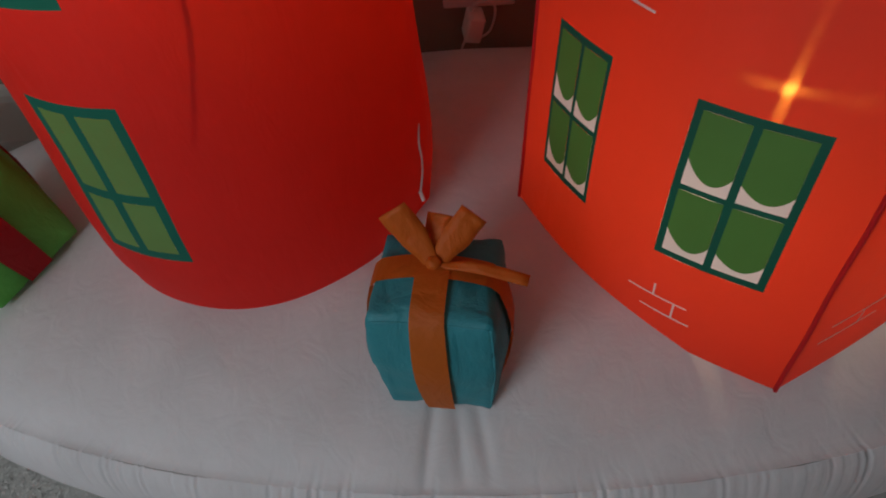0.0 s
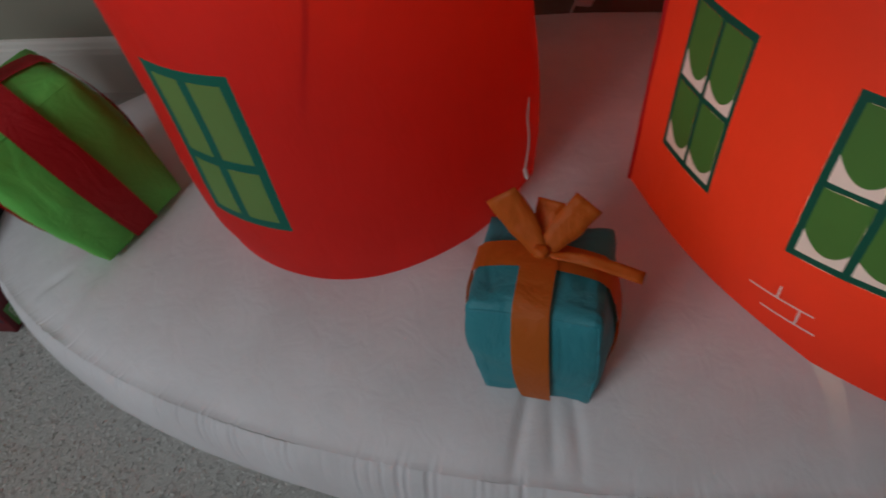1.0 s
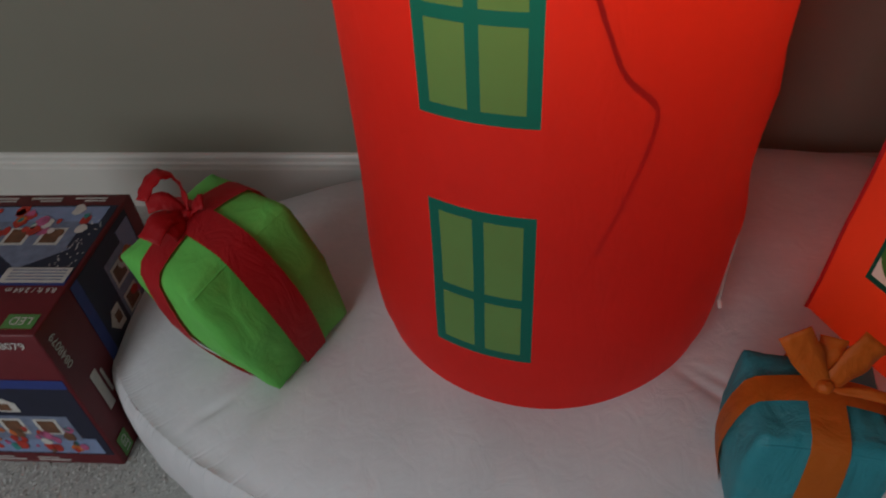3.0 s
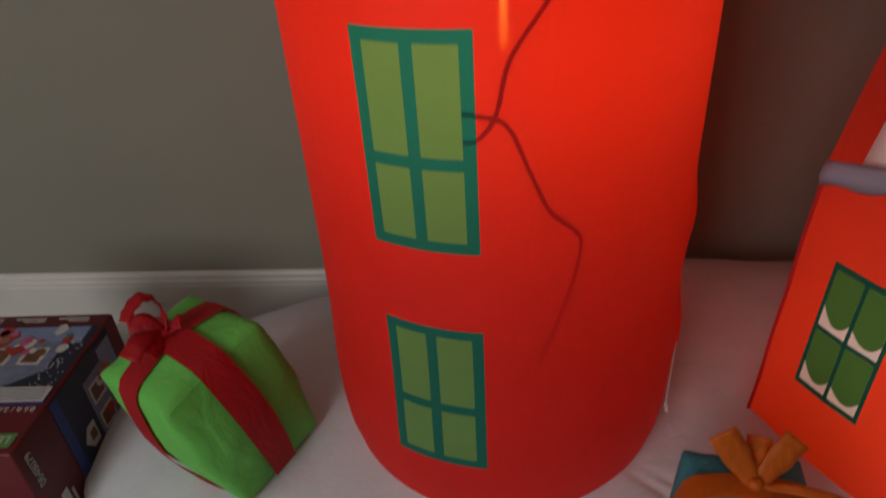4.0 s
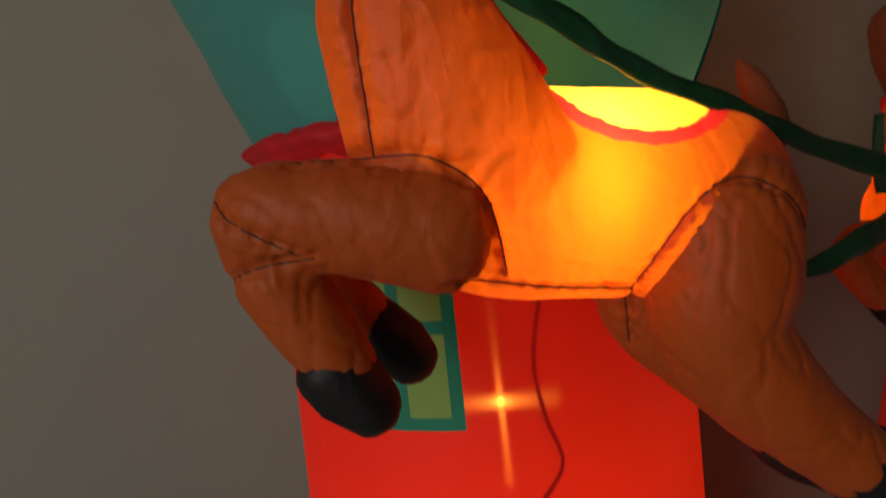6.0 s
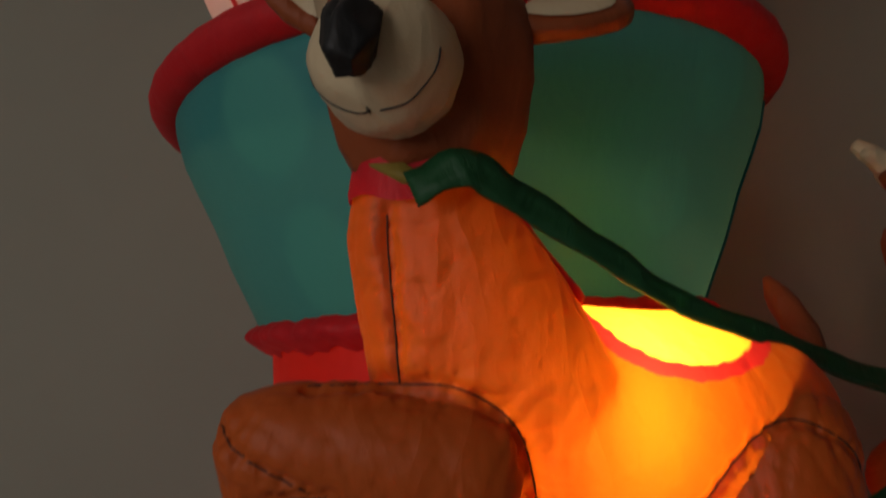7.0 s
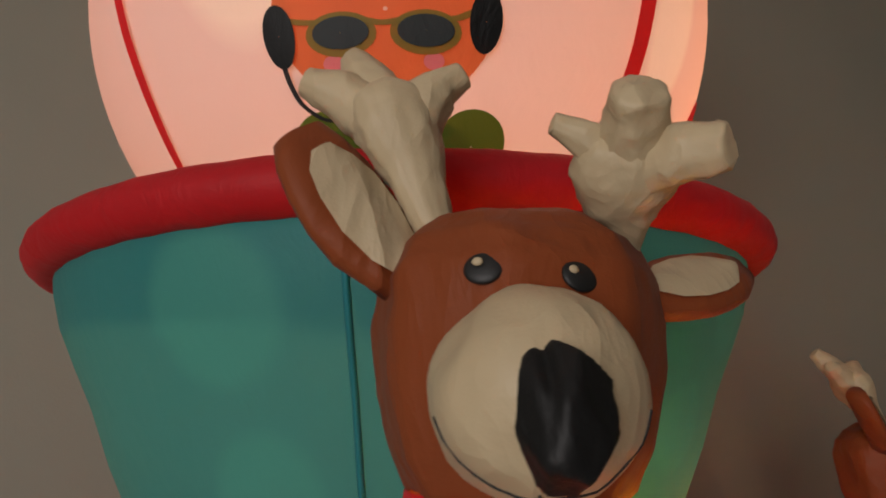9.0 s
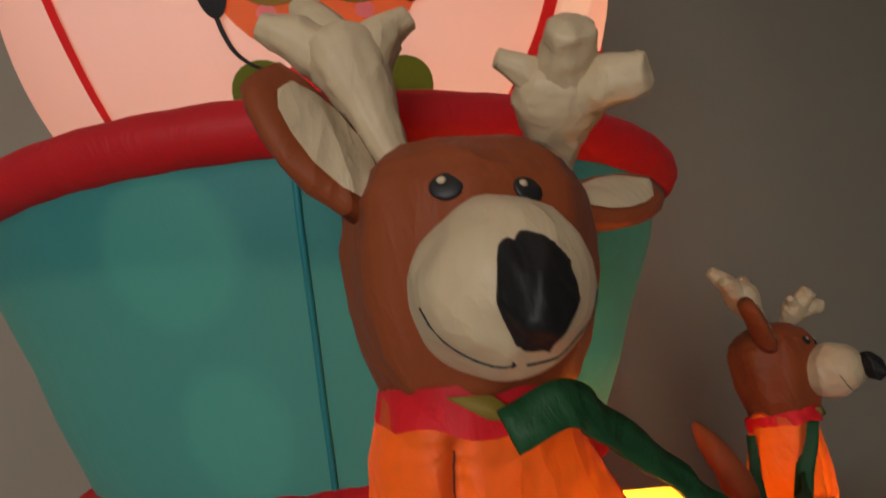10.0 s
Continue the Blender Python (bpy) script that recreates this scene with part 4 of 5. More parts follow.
    def ear(base, tip, width, face):
        base, tip, face = Vector(base), Vector(tip), Vector(face).normalized()
        d = tip - base
        s = d.cross(face).normalized()
        fn = s.cross(d).normalized()
        if fn.dot(face) < 0:
            fn = -fn
        prof = [(0, 0.22), (0.12, 0.34), (0.3, 0.46), (0.5, 0.5), (0.7, 0.47), (0.87, 0.40), (1.0, 0.27)]
        rings = []
        for k, w in prof:
            ring = []
            for i in range(16):
                t = 2 * math.pi * i / 16
                ring.append(bm.verts.new(base + d * k + s * (w * width * math.cos(t)) + fn * (0.011 * math.sin(t) - 0.004 * (1 - abs(math.cos(t))))))
            rings.append(ring)
        fs = []
        for r0, r1 in zip(rings, rings[1:]):
            for i in range(16):
                fs.append(bm.faces.new((r0[i], r0[(i + 1) % 16], r1[(i + 1) % 16], r1[i])))
        fs += [bm.faces.new(rings[0][::-1]), bm.faces.new(rings[-1])]
        for f in fs:
            f.material_index = 1
        grid = []
        for k, w in ((0.06, 0.12), (0.2, 0.27), (0.4, 0.34), (0.6, 0.33), (0.75, 0.26), (0.84, 0.12)):
            grid.append([bm.verts.new(base + d * k + s * (w * width * x) + fn * (0.0088 + 0.0035 * (1 - x * x))) for x in (-1, -0.5, 0, 0.5, 1)])
        for r0, r1 in zip(grid, grid[1:]):
            for i in range(4):
                bm.faces.new((r0[i], r0[i + 1], r1[i + 1], r1[i])).material_index = 2
    ear((-0.070, -0.468, 1.538), (-0.121, -0.466, 1.612), 0.052, (0.55, -1, 0.05))
    ear((0.042, -0.472, 1.533), (0.118, -0.444, 1.551), 0.042, (-0.1, -0.9, 0.55))
    # antlers: soft stuffed stem with three blunt prongs

    def antler(base, fork, tips, w=0.019):
        base, fork = Vector(base), Vector(fork)
        mid = base.lerp(fork, 0.5)
        horn = bmesh.new()
        tube(horn, curve_points([base, mid, fork], 4), [w * k for k in (0.58, 0.62, 0.68, 0.76, 0.88, 1.02, 1.15, 1.26, 1.25)], 12, 2, squash=(1.15, 0.85))
        for tip, r0, r1 in tips:
            tube(horn, curve_points([fork.lerp(base, 0.18), fork.lerp(Vector(tip), 0.55), tip], 4), [r0 + (r1 - r0) * i / 8 for i in range(9)], 9, 2, cap=0.3)
        bmesh.ops.subdivide_edges(horn, edges=list(horn.edges), cuts=2, use_grid_fill=True, smooth=0.6)
        horn.normal_update()
        for v in horn.verts:
            q = v.co * 46
            fold = 1 - abs(noise.noise(q + Vector((noise.noise(q * 0.7), 0, 0))))
            tuck = math.exp(-((v.co - fork).length / 0.026) ** 2)
            v.co += v.normal * (0.0012 * noise.noise(v.co * 30) - 0.0021 * (0.45 + tuck) * fold ** 9)
        me = bpy.data.meshes.new("antler")
        horn.to_mesh(me)
        horn.free()
        bm.from_mesh(me)
        bpy.data.meshes.remove(me)
    antler((-0.056, -0.468, 1.565), (-0.073, -0.455, 1.627), (((-0.118, -0.446, 1.650), 0.017, 0.008), ((-0.093, -0.430, 1.672), 0.018, 0.008), ((-0.040, -0.462, 1.650), 0.018, 0.008)))
    antler((0.030, -0.478, 1.556), (0.022, -0.512, 1.588), (((-0.012, -0.513, 1.603), 0.012, 0.006), ((0.016, -0.540, 1.606), 0.015, 0.012), ((0.048, -0.546, 1.583), 0.014, 0.010)), 0.017)
    crumple(bm, 0.0018, 34)
    body = bmesh.new()
    for me in (suit, limbs):
        body.from_mesh(me)
    skin = BVHTree.FromBMesh(body)
    body.free()
    seams = [laid(skin, line) for line in SEAMS]
    for me, fold in ((suit, 0.0008), (limbs, 0.0019)):
        tmp = bmesh.new()
        tmp.from_mesh(me)
        crease(tmp, seams, fold)
        tmp.to_mesh(me)
        tmp.free()
        bm.from_mesh(me)
    bm.faces.ensure_lookup_table()
    # sewn seams, laid in their grooves
    skin = BVHTree.FromBMesh(bm)
    for line in SEAMS:
        pts = laid(skin, line)
        if len(pts) > 2:
            tube(bm, pts, 0.0007, 6, 8)
    # eyes and smile, laid on the skin
    for c, turn in (((-0.046, 1.538), -25), ((-0.008, 1.534), 14)):
        hit = skin.ray_cast(Vector((c[0], -0.7, c[1])), Vector((0, 1, 0)), 0.6)[0]
        if hit is not None:
            ball(bm, hit, (0.0084, 0.0024, 0.0072), (-18, 0, turn), 6, 20, 12)
            ball(bm, hit + Vector((-0.003, -0.0021, 0.0024)), (0.0023, 0.0012, 0.0019), (-18, 0, turn), 2, 12, 8)
    mid = Vector((-0.0320, -0.530, 1.4880))
    turn = pose(0, 0, 0, -6, 0, -12).to_3x3()

    def on_muzzle(az, el):
        d = turn @ Vector((math.cos(radians(el)) * math.sin(radians(az)), -math.cos(radians(el)) * math.cos(radians(az)), math.sin(radians(el))))
        hit = skin.ray_cast(mid + d * 0.12, -d, 0.2)[0]
        return (hit if hit is not None else mid + d * 0.042) + d * 0.0002
    for line, r in ((((60, -12), (61, -20), (60, -28), (56, -40), (50, -50), (42, -56), (30, -60), (18, -62), (8, -63)), 0.0006),
                    (((-8, -61), (-20, -62), (-34, -60), (-46, -52), (-54, -43), (-59, -34), (-62, -22), (-65, -12)), 0.0006), (((-10, -58), (-9, -61), (-11, -63)), 0.0006)):
        tube(bm, [on_muzzle(*q) for q in line], r, 6, 6)
    return mesh_of(bm, "flying_reindeer", DEER)


DEER_MESH = reindeer_mesh()
deer = tagged(new("flying_reindeer", DEER_MESH), "orange-suited inflatable reindeer with brown head, lit inside", "reindeer figure", "flying reindeer")
HEAD = Vector((-0.016, -0.458, 1.512))
D2 = Vector((0.513, -0.108, 1.405))
deer_2 = new("flying_reindeer", DEER_MESH)
deer_2.matrix_world = pose(*D2, -10, 0, 40) @ Matrix.Scale(0.82, 4) @ Matrix.Translation(-HEAD)
tagged(deer_2, "second orange-suited inflatable reindeer beside the tower", "reindeer figure", "flying reindeer")
lamp("reindeer_bulb", "POINT", 1.85, (1.0, 0.76, 0.44), pose(0.100, -0.405, 1.283), 0.010)
lamp("reindeer_bulb", "POINT", 2.0, (1.0, 0.70, 0.42), pose(*(deer_2.matrix_world @ Vector((0.118, -0.385, 1.278)))), 0.010)


# ---- green reins ----
def strap(pts, widths, across, label):
    bm = bmesh.new()
    p = curve_points(pts, 6)
    w = [float(np.interp(i / (len(p) - 1), [k / (len(widths) - 1) for k in range(len(widths))], widths)) for i in range(len(p))]
    ribbon(bm, p, w, across, 0.0014, wave=0.0015)
    tagged(new("rein_strap", mesh_of(bm, "rein_strap", STRAP_GREEN)), label, "strap", "green reins")


strap([(-0.026, -0.505, 1.424), (0.004, -0.508, 1.434), (0.030, -0.495, 1.420), (0.085, -0.470, 1.384), (0.135, -0.440, 1.353), (0.215, -0.385, 1.325), (0.31, -0.30, 1.292), (0.43, -0.20, 1.265), (0.50, -0.14, 1.27)], (0.022, 0.023, 0.019, 0.015, 0.015, 0.024, 0.034), (0.1, 0.2, 1.0), "dark green fabric rein running from collar to second reindeer")
strap([(0.235, -0.385, 1.205), (0.275, -0.35, 1.20), (0.33, -0.31, 1.212), (0.43, -0.20, 1.222), (0.50, -0.14, 1.24)], (0.008, 0.034), (0.1, 0.2, 1.0), "dark green fabric rein narrowing towards the reindeer's flank")


def harness():
    """Green straps crossing the second reindeer's chest."""
    inv = deer_2.matrix_world
    skin = BVHTree.FromPolygons([v.co for v in DEER_MESH.vertices], [p.vertices for p in DEER_MESH.polygons])
    for line, w in ((((-0.40, 1.425), (-0.395, 1.40), (-0.385, 1.36), (-0.38, 1.32)), 0.014), (((-0.480, 1.428), (-0.47, 1.40), (-0.45, 1.36), (-0.43, 1.31)), 0.020)):
        pts = []
        for q in curve_points([(0, y, z) for y, z in line], 6):
            hit = skin.ray_cast(Vector((-0.4, q.y, q.z)), Vector((1, 0, 0)), 0.8)[0]
            if hit is not None:
                pts.append(inv @ (hit + Vector((-0.003, 0, 0))))
        if len(pts) > 3:
            bm = bmesh.new()
            ribbon(bm, pts, w, (0.6, -0.7, 0.0), 0.0012)
            tagged(new("harness_strap", mesh_of(bm, "harness_strap", STRAP_GREEN)), "dark green fabric harness strap on reindeer's chest", "strap", "green reins")


harness()


# ---- gifts ----
def gift(name, m, size, mat, rib_mat, label, bow):
    """A puffed cube with ribbons crossing on top; m: the pose of its base's centre."""
    t = tagged(new(name), label, "gift", "inflatable gifts")
    t.matrix_world = m
    sx, sy, sz = size

    def puff(p):
        # a cube pressed out into a cushion
        x, y, z = p
        k = 0.14
        tp = (0.88 + 0.12 * min(1.0, (z + 1) / 1.1)) * (1 - 0.05 * max(0.0, z) ** 2)
        # pinched corners stick out a little
        tp *= 1 + 0.07 * abs(x * y * z) ** 3
        x, y = x * tp, y * tp
        return Vector((x * sx / 2 * (1 + k * (1 - y * y) * (1 - z * z)) * (0.93 + 0.09 * math.sqrt(1 - 0.8 * z * z) + 0.02 * z),
                       y * sy / 2 * (1 + k * (1 - x * x) * (1 - z * z)) * (0.93 + 0.09 * math.sqrt(1 - 0.8 * z * z) + 0.02 * z),
                       sz / 2 + z * sz / 2 * (1 + 0.16 * (1 - x * x) * (1 - y * y) * (1 if z > 0 else 0.05))))
    bm = bmesh.new()
    n = 18
    for axis in range(3):
        for sgn in (-1, 1):
            def f(u, v, axis=axis, sgn=sgn):
                p = [0, 0, 0]
                p[axis], p[(axis + 1) % 3], p[(axis + 2) % 3] = sgn, u, v
                r = 0.09
                # round the edges
                q = Vector([max(-1 + r, min(1 - r, c)) for c in p])
                d = Vector(p) - q
                if d.length > 1e-6:
                    d = d.normalized() * r
                return puff(q + d)
            sheet(bm, f, span(-1, 1, n), span(-1, 1, n))
    bmesh.ops.remove_doubles(bm, verts=bm.verts, dist=2e-4)
    crumple(bm, 0.0026, 30)
    body = part("body", bm, mat, t)
    # seams along the upper and upright edges
    for pts in ([(u, -0.97, 0.92) for u in span(-0.9, 0.9, 8)], [(0.95, -0.96, z) for z in span(-0.9, 0.9, 8)], [(0.97, u, 0.92) for u in span(-0.9, 0.9, 8)]):
        bm = bmesh.new()
        tube(bm, [puff(p) * 1.0 for p in pts], 0.0022, 6)
        part("seam", bm, mat, t)
    w = 0.28
    for k in (0, 1):
        bm = bmesh.new()
        path = [(-1.0, z) for z in span(-0.97, 0.92, 8)] + [(u, 1.0) for u in span(-0.94, 0.94, 12)] + [(1.0, z) for z in span(0.92, -0.97, 8)]

        def f(i, v):
            u, z = path[int(i)]
            p = (u, v * w, z) if k == 0 else (v * w, u, z)
            c = puff(p)
            o = Vector((u if abs(u) > 0.94 else 0, 0, 1 if z > 0.9 else 0)) if k == 0 else Vector((0, u if abs(u) > 0.94 else 0, 1 if z > 0.9 else 0))
            return c + o.normalized() * (0.0045 + 0.0015 * k)
        sheet(bm, f, list(range(len(path))), span(-1, 1, 6))
        part("ribbon", bm, rib_mat, t, "wide flat ribbon band")
    top = puff((0, 0, 1)) + Vector((0, 0, 0.004))
    for pts, wd, ac in bow:
        bm = bmesh.new()
        p = curve_points([top + Vector(q) for q in pts], 6)
        ribbon(bm, p, [wd * (0.45 + 0.55 * min(1, i / (len(p) * 0.5))) for i in range(len(p))], ac, 0.0011, wave=0.0012)
        part("bow_loop", bm, rib_mat, t, "stiff bow tail of ribbon")
    bm = bmesh.new()
    ball(bm, top + Vector((0, 0, 0.004)), (0.009, 0.009, 0.008))
    crumple(bm, 0.002, 90)
    part("bow_knot", bm, rib_mat, t)
    return t


gift("gift_box", pose(0.290, -0.326, 0.232, 0, 0, -6), (0.142, 0.130, 0.186), GIFT_BLUE, GIFT_ORANGE, "turquoise puffed fabric gift with orange ribbon on snow base",
     [([(0, 0, 0), (-0.020, 0.012, 0.030), (-0.042, 0.018, 0.064)], 0.034, (1, 0.3, 0.5)), ([(0, 0, 0), (0.022, 0.014, 0.026), (0.044, 0.030, 0.052)], 0.032, (1, -0.2, -0.7)),
      ([(0, 0, 0), (0.050, -0.006, 0.006), (0.104, -0.012, -0.004)], 0.013, (0, 1, 0.6)), ([(0, 0, 0), (0.003, 0.022, 0.026), (0.006, 0.036, 0.044)], 0.028, (1, 0, 0))])

_u = Vector((0.088, 0.136, 0.036)).normalized()
_v = Vector((-0.040, -0.008, 0.230))
_v = (_v - _u * _v.dot(_u)).normalized()
_w = _u.cross(_v)
GM = Matrix((_u, -_w, _v)).transposed().to_4x4()
_o = Vector((-0.402, -0.222, 0.247))
GM.translation = Vector((0.010, 0, 0)) + _o + _u * 0.083 - _w * 0.085 - _v * 0.014
gift("gift_box", GM, (0.182, 0.186, 0.254), GIFT_GREEN, GIFT_RED, "lime green puffed fabric gift with red ribbon, leaning",
     [([(0, 0, 0), (0.016, 0.006, 0.030), (0.018, 0.008, 0.055), (0.004, 0.004, 0.072), (-0.016, 0.0, 0.072), (-0.034, -0.004, 0.064)], 0.022, (0.2, 1, 0.2)), ([(0, 0, 0), (-0.030, -0.006, 0.026), (-0.062, -0.012, 0.020)], 0.030, (0.3, 1, 0.6)), ([(0, 0, 0), (-0.006, 0.02, 0.028), (-0.026, 0.034, 0.034)], 0.024, (1, 0.4, 0.6)), ([(0, 0, 0), (-0.022, -0.014, 0.010), (-0.04, -0.022, 0.012)], 0.024, (0, 0.6, 1)),
      ([(0, 0, 0), (0.014, -0.012, 0.014), (0.022, -0.02, 0.016)], 0.022, (1, 0.6, 0.5))])

# ---- the product carton ----
CARD = solid("maroon_card", (0.13, 0.010, 0.016), 0.45, 0.10, 20)
NAVY = solid("navy_print", (0.012, 0.014, 0.035), 0.45, 0.15, 30)
BLUE_SKY = solid("pale_blue_print", (0.20, 0.26, 0.42), 0.45, 0.10, 30)
BLUE_BAND = solid("royal_blue_print", (0.02, 0.04, 0.20), 0.45, 0.10, 30)
P_GREY = solid("grey_blue_print", (0.16, 0.19, 0.28), 0.45, 0.2, 60)
P_WHITE = solid("white_print", (0.55, 0.53, 0.50), 0.45, 0.08, 60)
P_RED = solid("red_print", (0.42, 0.03, 0.02), 0.45, 0.3, 60)
P_ORANGE = solid("orange_print", (0.5, 0.12, 0.03), 0.45, 0.3, 60)
P_TEAL = solid("teal_print", (0.03, 0.22, 0.20), 0.45, 0.3, 60)
P_BROWN = solid("brown_print", (0.14, 0.06, 0.03), 0.45, 0.3, 60)
P_PINK = solid("pink_print_ink", (0.45, 0.10, 0.22), 0.45, 0.3, 60)
P_GREEN = solid("green_label_print", (0.10, 0.26, 0.07), 0.45, 0.1, 60)
CARTON = pose(-0.731, -0.219, 0.0, 0, 0, 1.5)
CW, CDP, CH = 0.362, 0.338, 0.353


def carton():
    t = tagged(new("product_carton"), "maroon printed cardboard carton with holiday scene on carpet", "box")
    t.matrix_world = CARTON
    bm = bmesh.new()
    box(bm, (-CW, 0, 0.001), (0, CDP, CH), 0.003)
    part("body", bm, CARD, t)
    bm = bmesh.new()
    box(bm, (-CW + 0.004, CDP * 0.5 - 0.0006, CH - 0.0004), (-0.004, CDP * 0.5 + 0.0006, CH + 0.0006))
    part("flap_joint", bm, SLOT, t)
    # each face: origin, right and up as printed
    def frame_of(o, right, up):
        right, up = Vector(right), Vector(up)
        m = Matrix((right, up, right.cross(up))).transposed().to_4x4()
        m.translation = Vector(o) + right.cross(up) * 0.0004
        return m
    faces = {"front": (frame_of((-CW, 0, 0), (1, 0, 0), (0, 0, 1)), CW, CH),
             "side": (frame_of((0, CDP, 0), (0, 0, 1), (0, -1, 0)), CH, CDP),
             "top": (frame_of((0, CDP, CH), (-1, 0, 0), (0, -1, 0)), CW, CDP)}

    def flat(name, m, x0, y0, x1, y1, mat, lift, label=""):
        bm = bmesh.new()
        box(bm, (x0, y0, lift * 0.00025), (x1, y1, lift * 0.00025 + 0.0004), m=m)
        part(name, bm, mat, t, label, flat=True)

    def poly(name, m, pts, mat, lift):
        bm = bmesh.new()
        lo = [bm.verts.new(m @ Vector((x, y, lift * 0.00025))) for x, y in pts]
        hi = [bm.verts.new(m @ Vector((x, y, lift * 0.00025 + 0.0004))) for x, y in pts]
        bm.faces.new(hi)
        for i in range(len(pts)):
            j = (i + 1) % len(pts)
            bm.faces.new((lo[i], lo[j], hi[j], hi[i]))
        part(name, bm, mat, t, flat=True)

    def words(m, text, size, x, y, mat, turn=0):
        c = bpy.data.curves.new("lettering", "FONT")
        c.body, c.size, c.extrude = text, size, 0.0003
        c.materials.append(mat)
        ob = new("lettering", c)
        ob.parent = t
        ob.matrix_local = m @ pose(x, y, 0.0012, 0, 0, turn)
    rng = random.Random(5)
    for key in ("front", "side", "top"):
        m, w, h = faces[key]
        # the picture panel, in print's own upright frame: y up
        y0, y1 = 0.035, h * 0.70
        flat("print_sky", m, 0.006, y0, w - 0.006, y1, NAVY, 1)
        flat("print_band", m, 0.006, y1 - 0.022, w - 0.006, y1, BLUE_BAND, 2)
        flat("print_snow", m, 0.02, y0 + 0.004, w - 0.02, y0 + 0.05, BLUE_SKY, 2, "pale blue printed snow")
        # a house front with gables and windows
        hx0, hx1, hy0, hy1 = w * 0.13, w * 0.88, y0 + 0.045, y0 + 0.115
        flat("print_house", m, hx0, hy0, hx1, hy1, P_GREY, 3)
        poly("print_gable", m, [(hx0 - 0.01, hy1), (hx0 + 0.13, hy1), (hx0 + 0.06, hy1 + 0.05)], P_GREY, 3)
        poly("print_dormer", m, [(w * 0.55, hy1 + 0.012), (w * 0.68, hy1 + 0.012), (w * 0.68, hy1 + 0.035), (w * 0.615, hy1 + 0.052), (w * 0.55, hy1 + 0.035)], P_WHITE, 4)
        flat("print_window", m, w * 0.585, hy1 + 0.016, w * 0.645, hy1 + 0.034, P_BROWN, 5)
        for k in range(4):
            x = hx0 + 0.02 + k * 0.062
            flat("print_window", m, x, hy0 + 0.018, x + 0.042, hy1 - 0.008, P_WHITE, 4)
            flat("print_window", m, x + 0.006, hy0 + 0.022, x + 0.036, hy1 - 0.013, P_BROWN, 5)
        for k in range(48):
            x, y, r = rng.uniform(0.04, w - 0.05), y0 + rng.uniform(0.012, 0.080), rng.uniform(0.004, 0.014)
            mat = rng.choice((P_RED, P_RED, P_ORANGE, P_TEAL, P_PINK, P_WHITE, P_BROWN))
            poly("print_figure", m, [(x + r * math.cos(q) * rng.uniform(0.6, 1.1), y + r * math.sin(q) * rng.uniform(0.8, 1.3)) for q in span(0, 5.5, 7)], mat, 6 + k % 3)
        # dark tree with light dots
        for k in range(60):
            x, y = rng.uniform(0.010, 0.055), y0 + rng.uniform(0.03, 0.17)
            flat("print_dot", m, x, y, x + 0.0022, y + 0.0022, P_WHITE, 3)
        # the maker's mark as plain bars
        flat("mark_bar", m, w * 0.32, h - 0.058, w * 0.58, h - 0.040, P_WHITE, 2, "pale wordmark drawn as a plain bar")
        flat("mark_bar", m, w * 0.38, h - 0.070, w * 0.54, h - 0.064, P_WHITE, 2)
        for k in range(3):
            flat("print_line", m, w * 0.10 + k * 0.085, 0.012, w * 0.10 + k * 0.085 + 0.06, 0.016, P_WHITE, 2)
            flat("print_line", m, w * 0.10 + k * 0.085, 0.020, w * 0.10 + k * 0.085 + 0.04, 0.023, P_WHITE, 2)
        flat("white_label", m, 0.008, h * 0.70 - 0.038, 0.118, h * 0.70 - 0.004, P_WHITE, 10)
        for k in range(4):
            flat("print_line", m, 0.014, h * 0.70 - 0.033 + k * 0.007, 0.108, h * 0.70 - 0.0305 + k * 0.007, P_GREY, 12)
        words(m, "8.6 ft / 2.64 m", 0.015, 0.012, h * 0.70 + 0.006, P_WHITE)
        flat("green_label", m, 0.010, h - 0.040, 0.060, h - 0.012, P_GREEN, 3, "green label with white letters")
        words(m, "LED", 0.021, 0.016, h - 0.034, P_WHITE)
        words(m, "0848079", 0.021, w - 0.098, h - 0.030, P_WHITE)


carton()


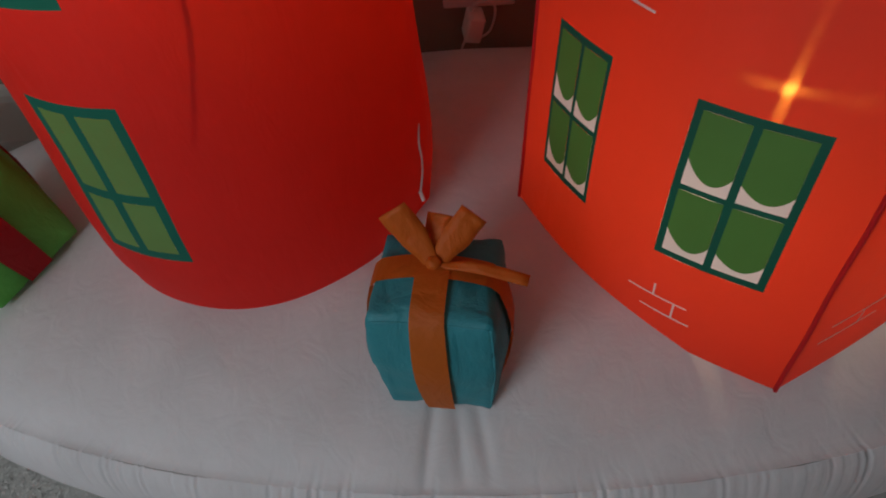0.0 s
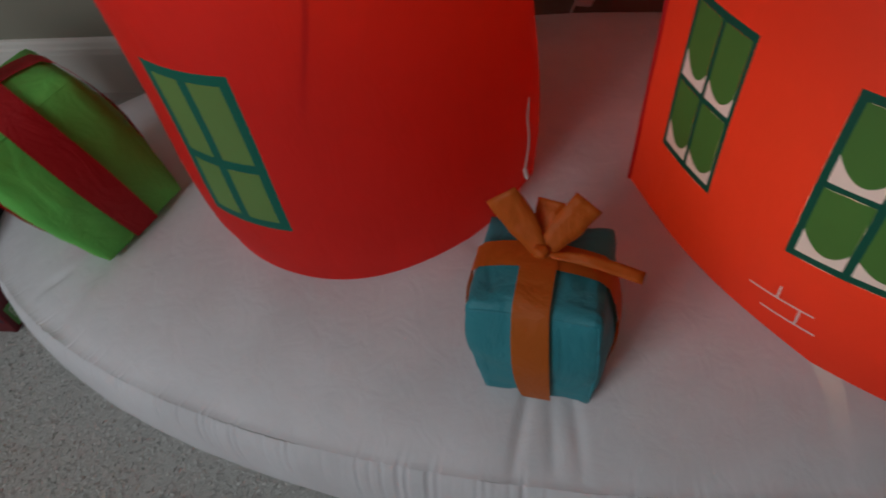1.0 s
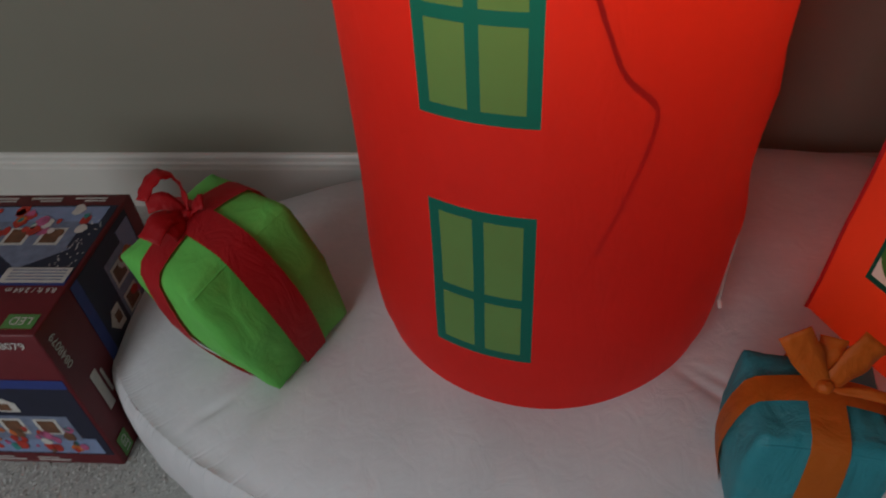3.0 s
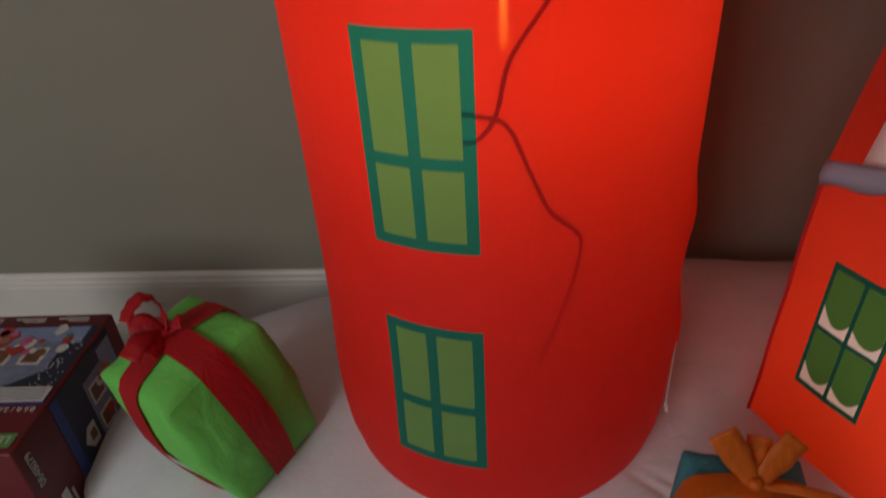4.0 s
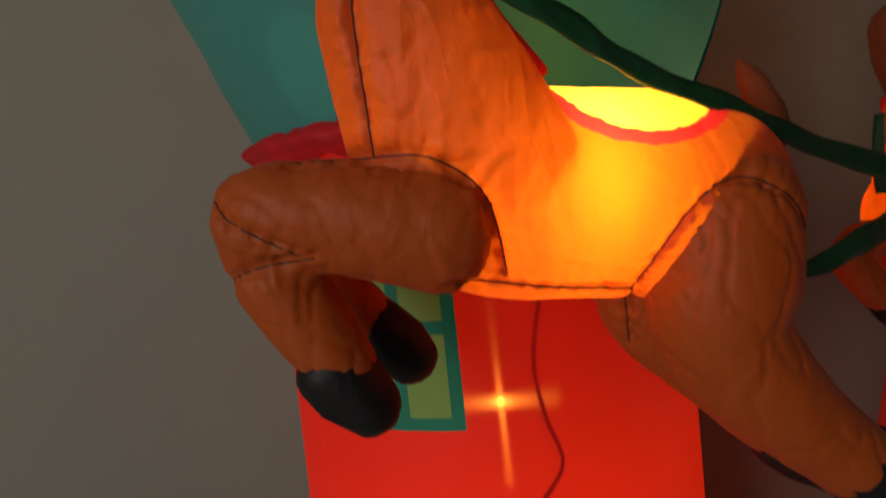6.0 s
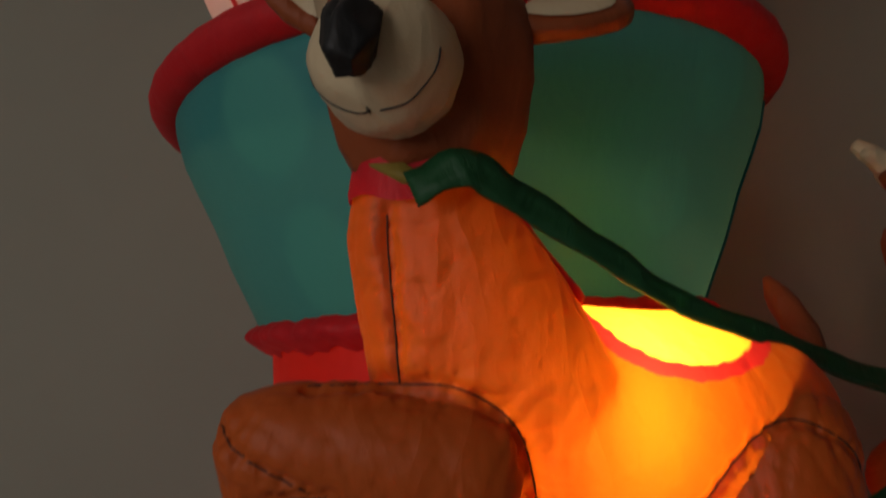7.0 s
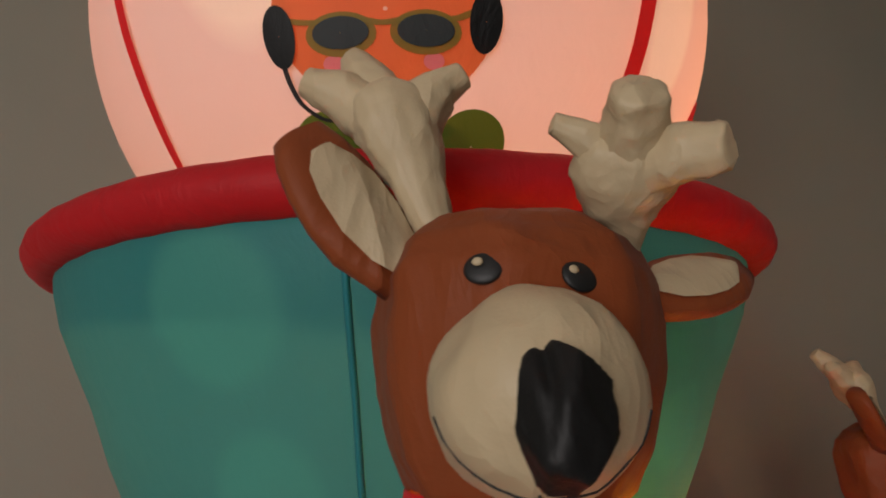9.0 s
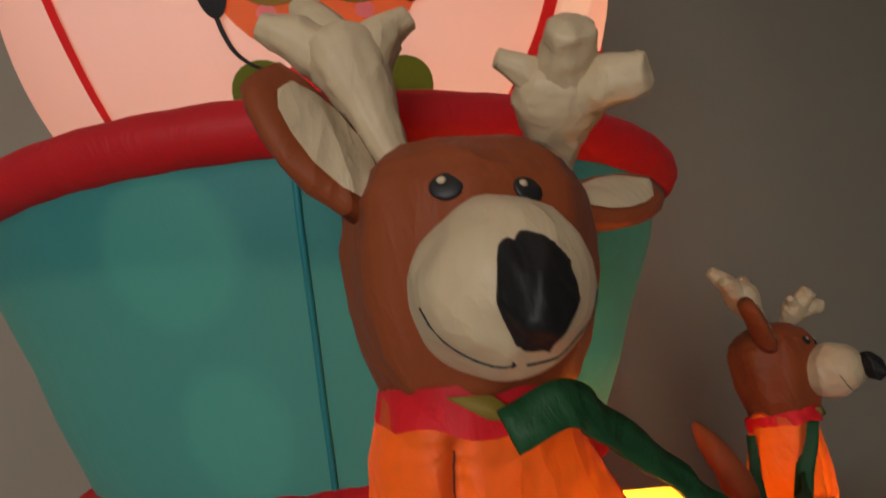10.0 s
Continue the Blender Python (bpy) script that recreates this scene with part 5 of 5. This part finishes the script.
# ---- socket with plug on the wall ----
def socket():
    t = thing("wall_socket", "white double wall socket with a plug and hanging white cord", "socket")
    bm = bmesh.new()
    box(bm, (0.256, WALL_Y - 0.007, 0.284), (0.407, WALL_Y, 0.400), 0.003)
    part("plate", bm, PLASTIC, t)
    for x in (0.285, 0.345):
        bm = bmesh.new()
        box(bm, (x, WALL_Y - 0.009, 0.30), (x + 0.034, WALL_Y - 0.0065, 0.37), 0.001)
        part("insert", bm, PLASTIC, t)
        for dx in (0.010, 0.021):
            bm = bmesh.new()
            box(bm, (x + dx, WALL_Y - 0.0096, 0.325), (x + dx + 0.002, WALL_Y - 0.0088, 0.336))
            part("slot", bm, SLOT, t)
    bm = bmesh.new()
    box(bm, (-0.018, -0.030, -0.030), (0.018, 0.020, 0.030), 0.006, m=pose(0.318, WALL_Y - 0.035, 0.262, 8, 14, 12))
    part("plug", bm, PLASTIC, t, "white adapter plug hanging askew")
    bm = bmesh.new()
    tube(bm, curve_points([(0.315, WALL_Y - 0.04, 0.29), (0.33, WALL_Y - 0.05, 0.315), (0.365, WALL_Y - 0.04, 0.30), (0.352, WALL_Y - 0.03, 0.24), (0.315, WALL_Y - 0.04, 0.225)], 6), 0.0028, 8)
    tube(bm, curve_points([(0.305, WALL_Y - 0.04, 0.24), (0.290, WALL_Y - 0.045, 0.205), (0.296, WALL_Y - 0.03, 0.17), (0.30, WALL_Y - 0.02, 0.10)], 6), 0.0028, 8)
    part("cord", bm, PLASTIC, t)


socket()


# ---- carpet pile ----
def carpet_pile():
    rng = np.random.default_rng(3)
    n = 110000
    x, y = rng.uniform(-2.1, 0.35, n), rng.uniform(-1.0, 0.50, n)
    inside = ((x - BX) / (BA - 0.05)) ** 2 + ((y - BY) / (BB - 0.05)) ** 2 < 1
    x, y = x[~inside], y[~inside]
    n = len(x)
    a, h, w = rng.uniform(0, 2 * np.pi, n), rng.uniform(0.0015, 0.0036, n), rng.uniform(0.0016, 0.0034, n)
    lx, ly = rng.normal(0, 0.0035, n), rng.normal(0, 0.0035, n)
    p = np.zeros((n, 3, 3))
    p[:, 0] = np.stack([x - w * np.cos(a), y - w * np.sin(a), np.zeros(n)], 1)
    p[:, 1] = np.stack([x + w * np.cos(a), y + w * np.sin(a), np.zeros(n)], 1)
    p[:, 2] = np.stack([x + lx, y + ly, h], 1)
    me = bpy.data.meshes.new("carpet_pile")
    me.from_pydata(p.reshape(-1, 3).tolist(), [], np.arange(3 * n).reshape(-1, 3).tolist())
    me.materials.append(TUFT)
    tagged(new("carpet_pile", me), "short light grey tufts of carpet pile on the floor", "carpet", kind="stuff")


carpet_pile()
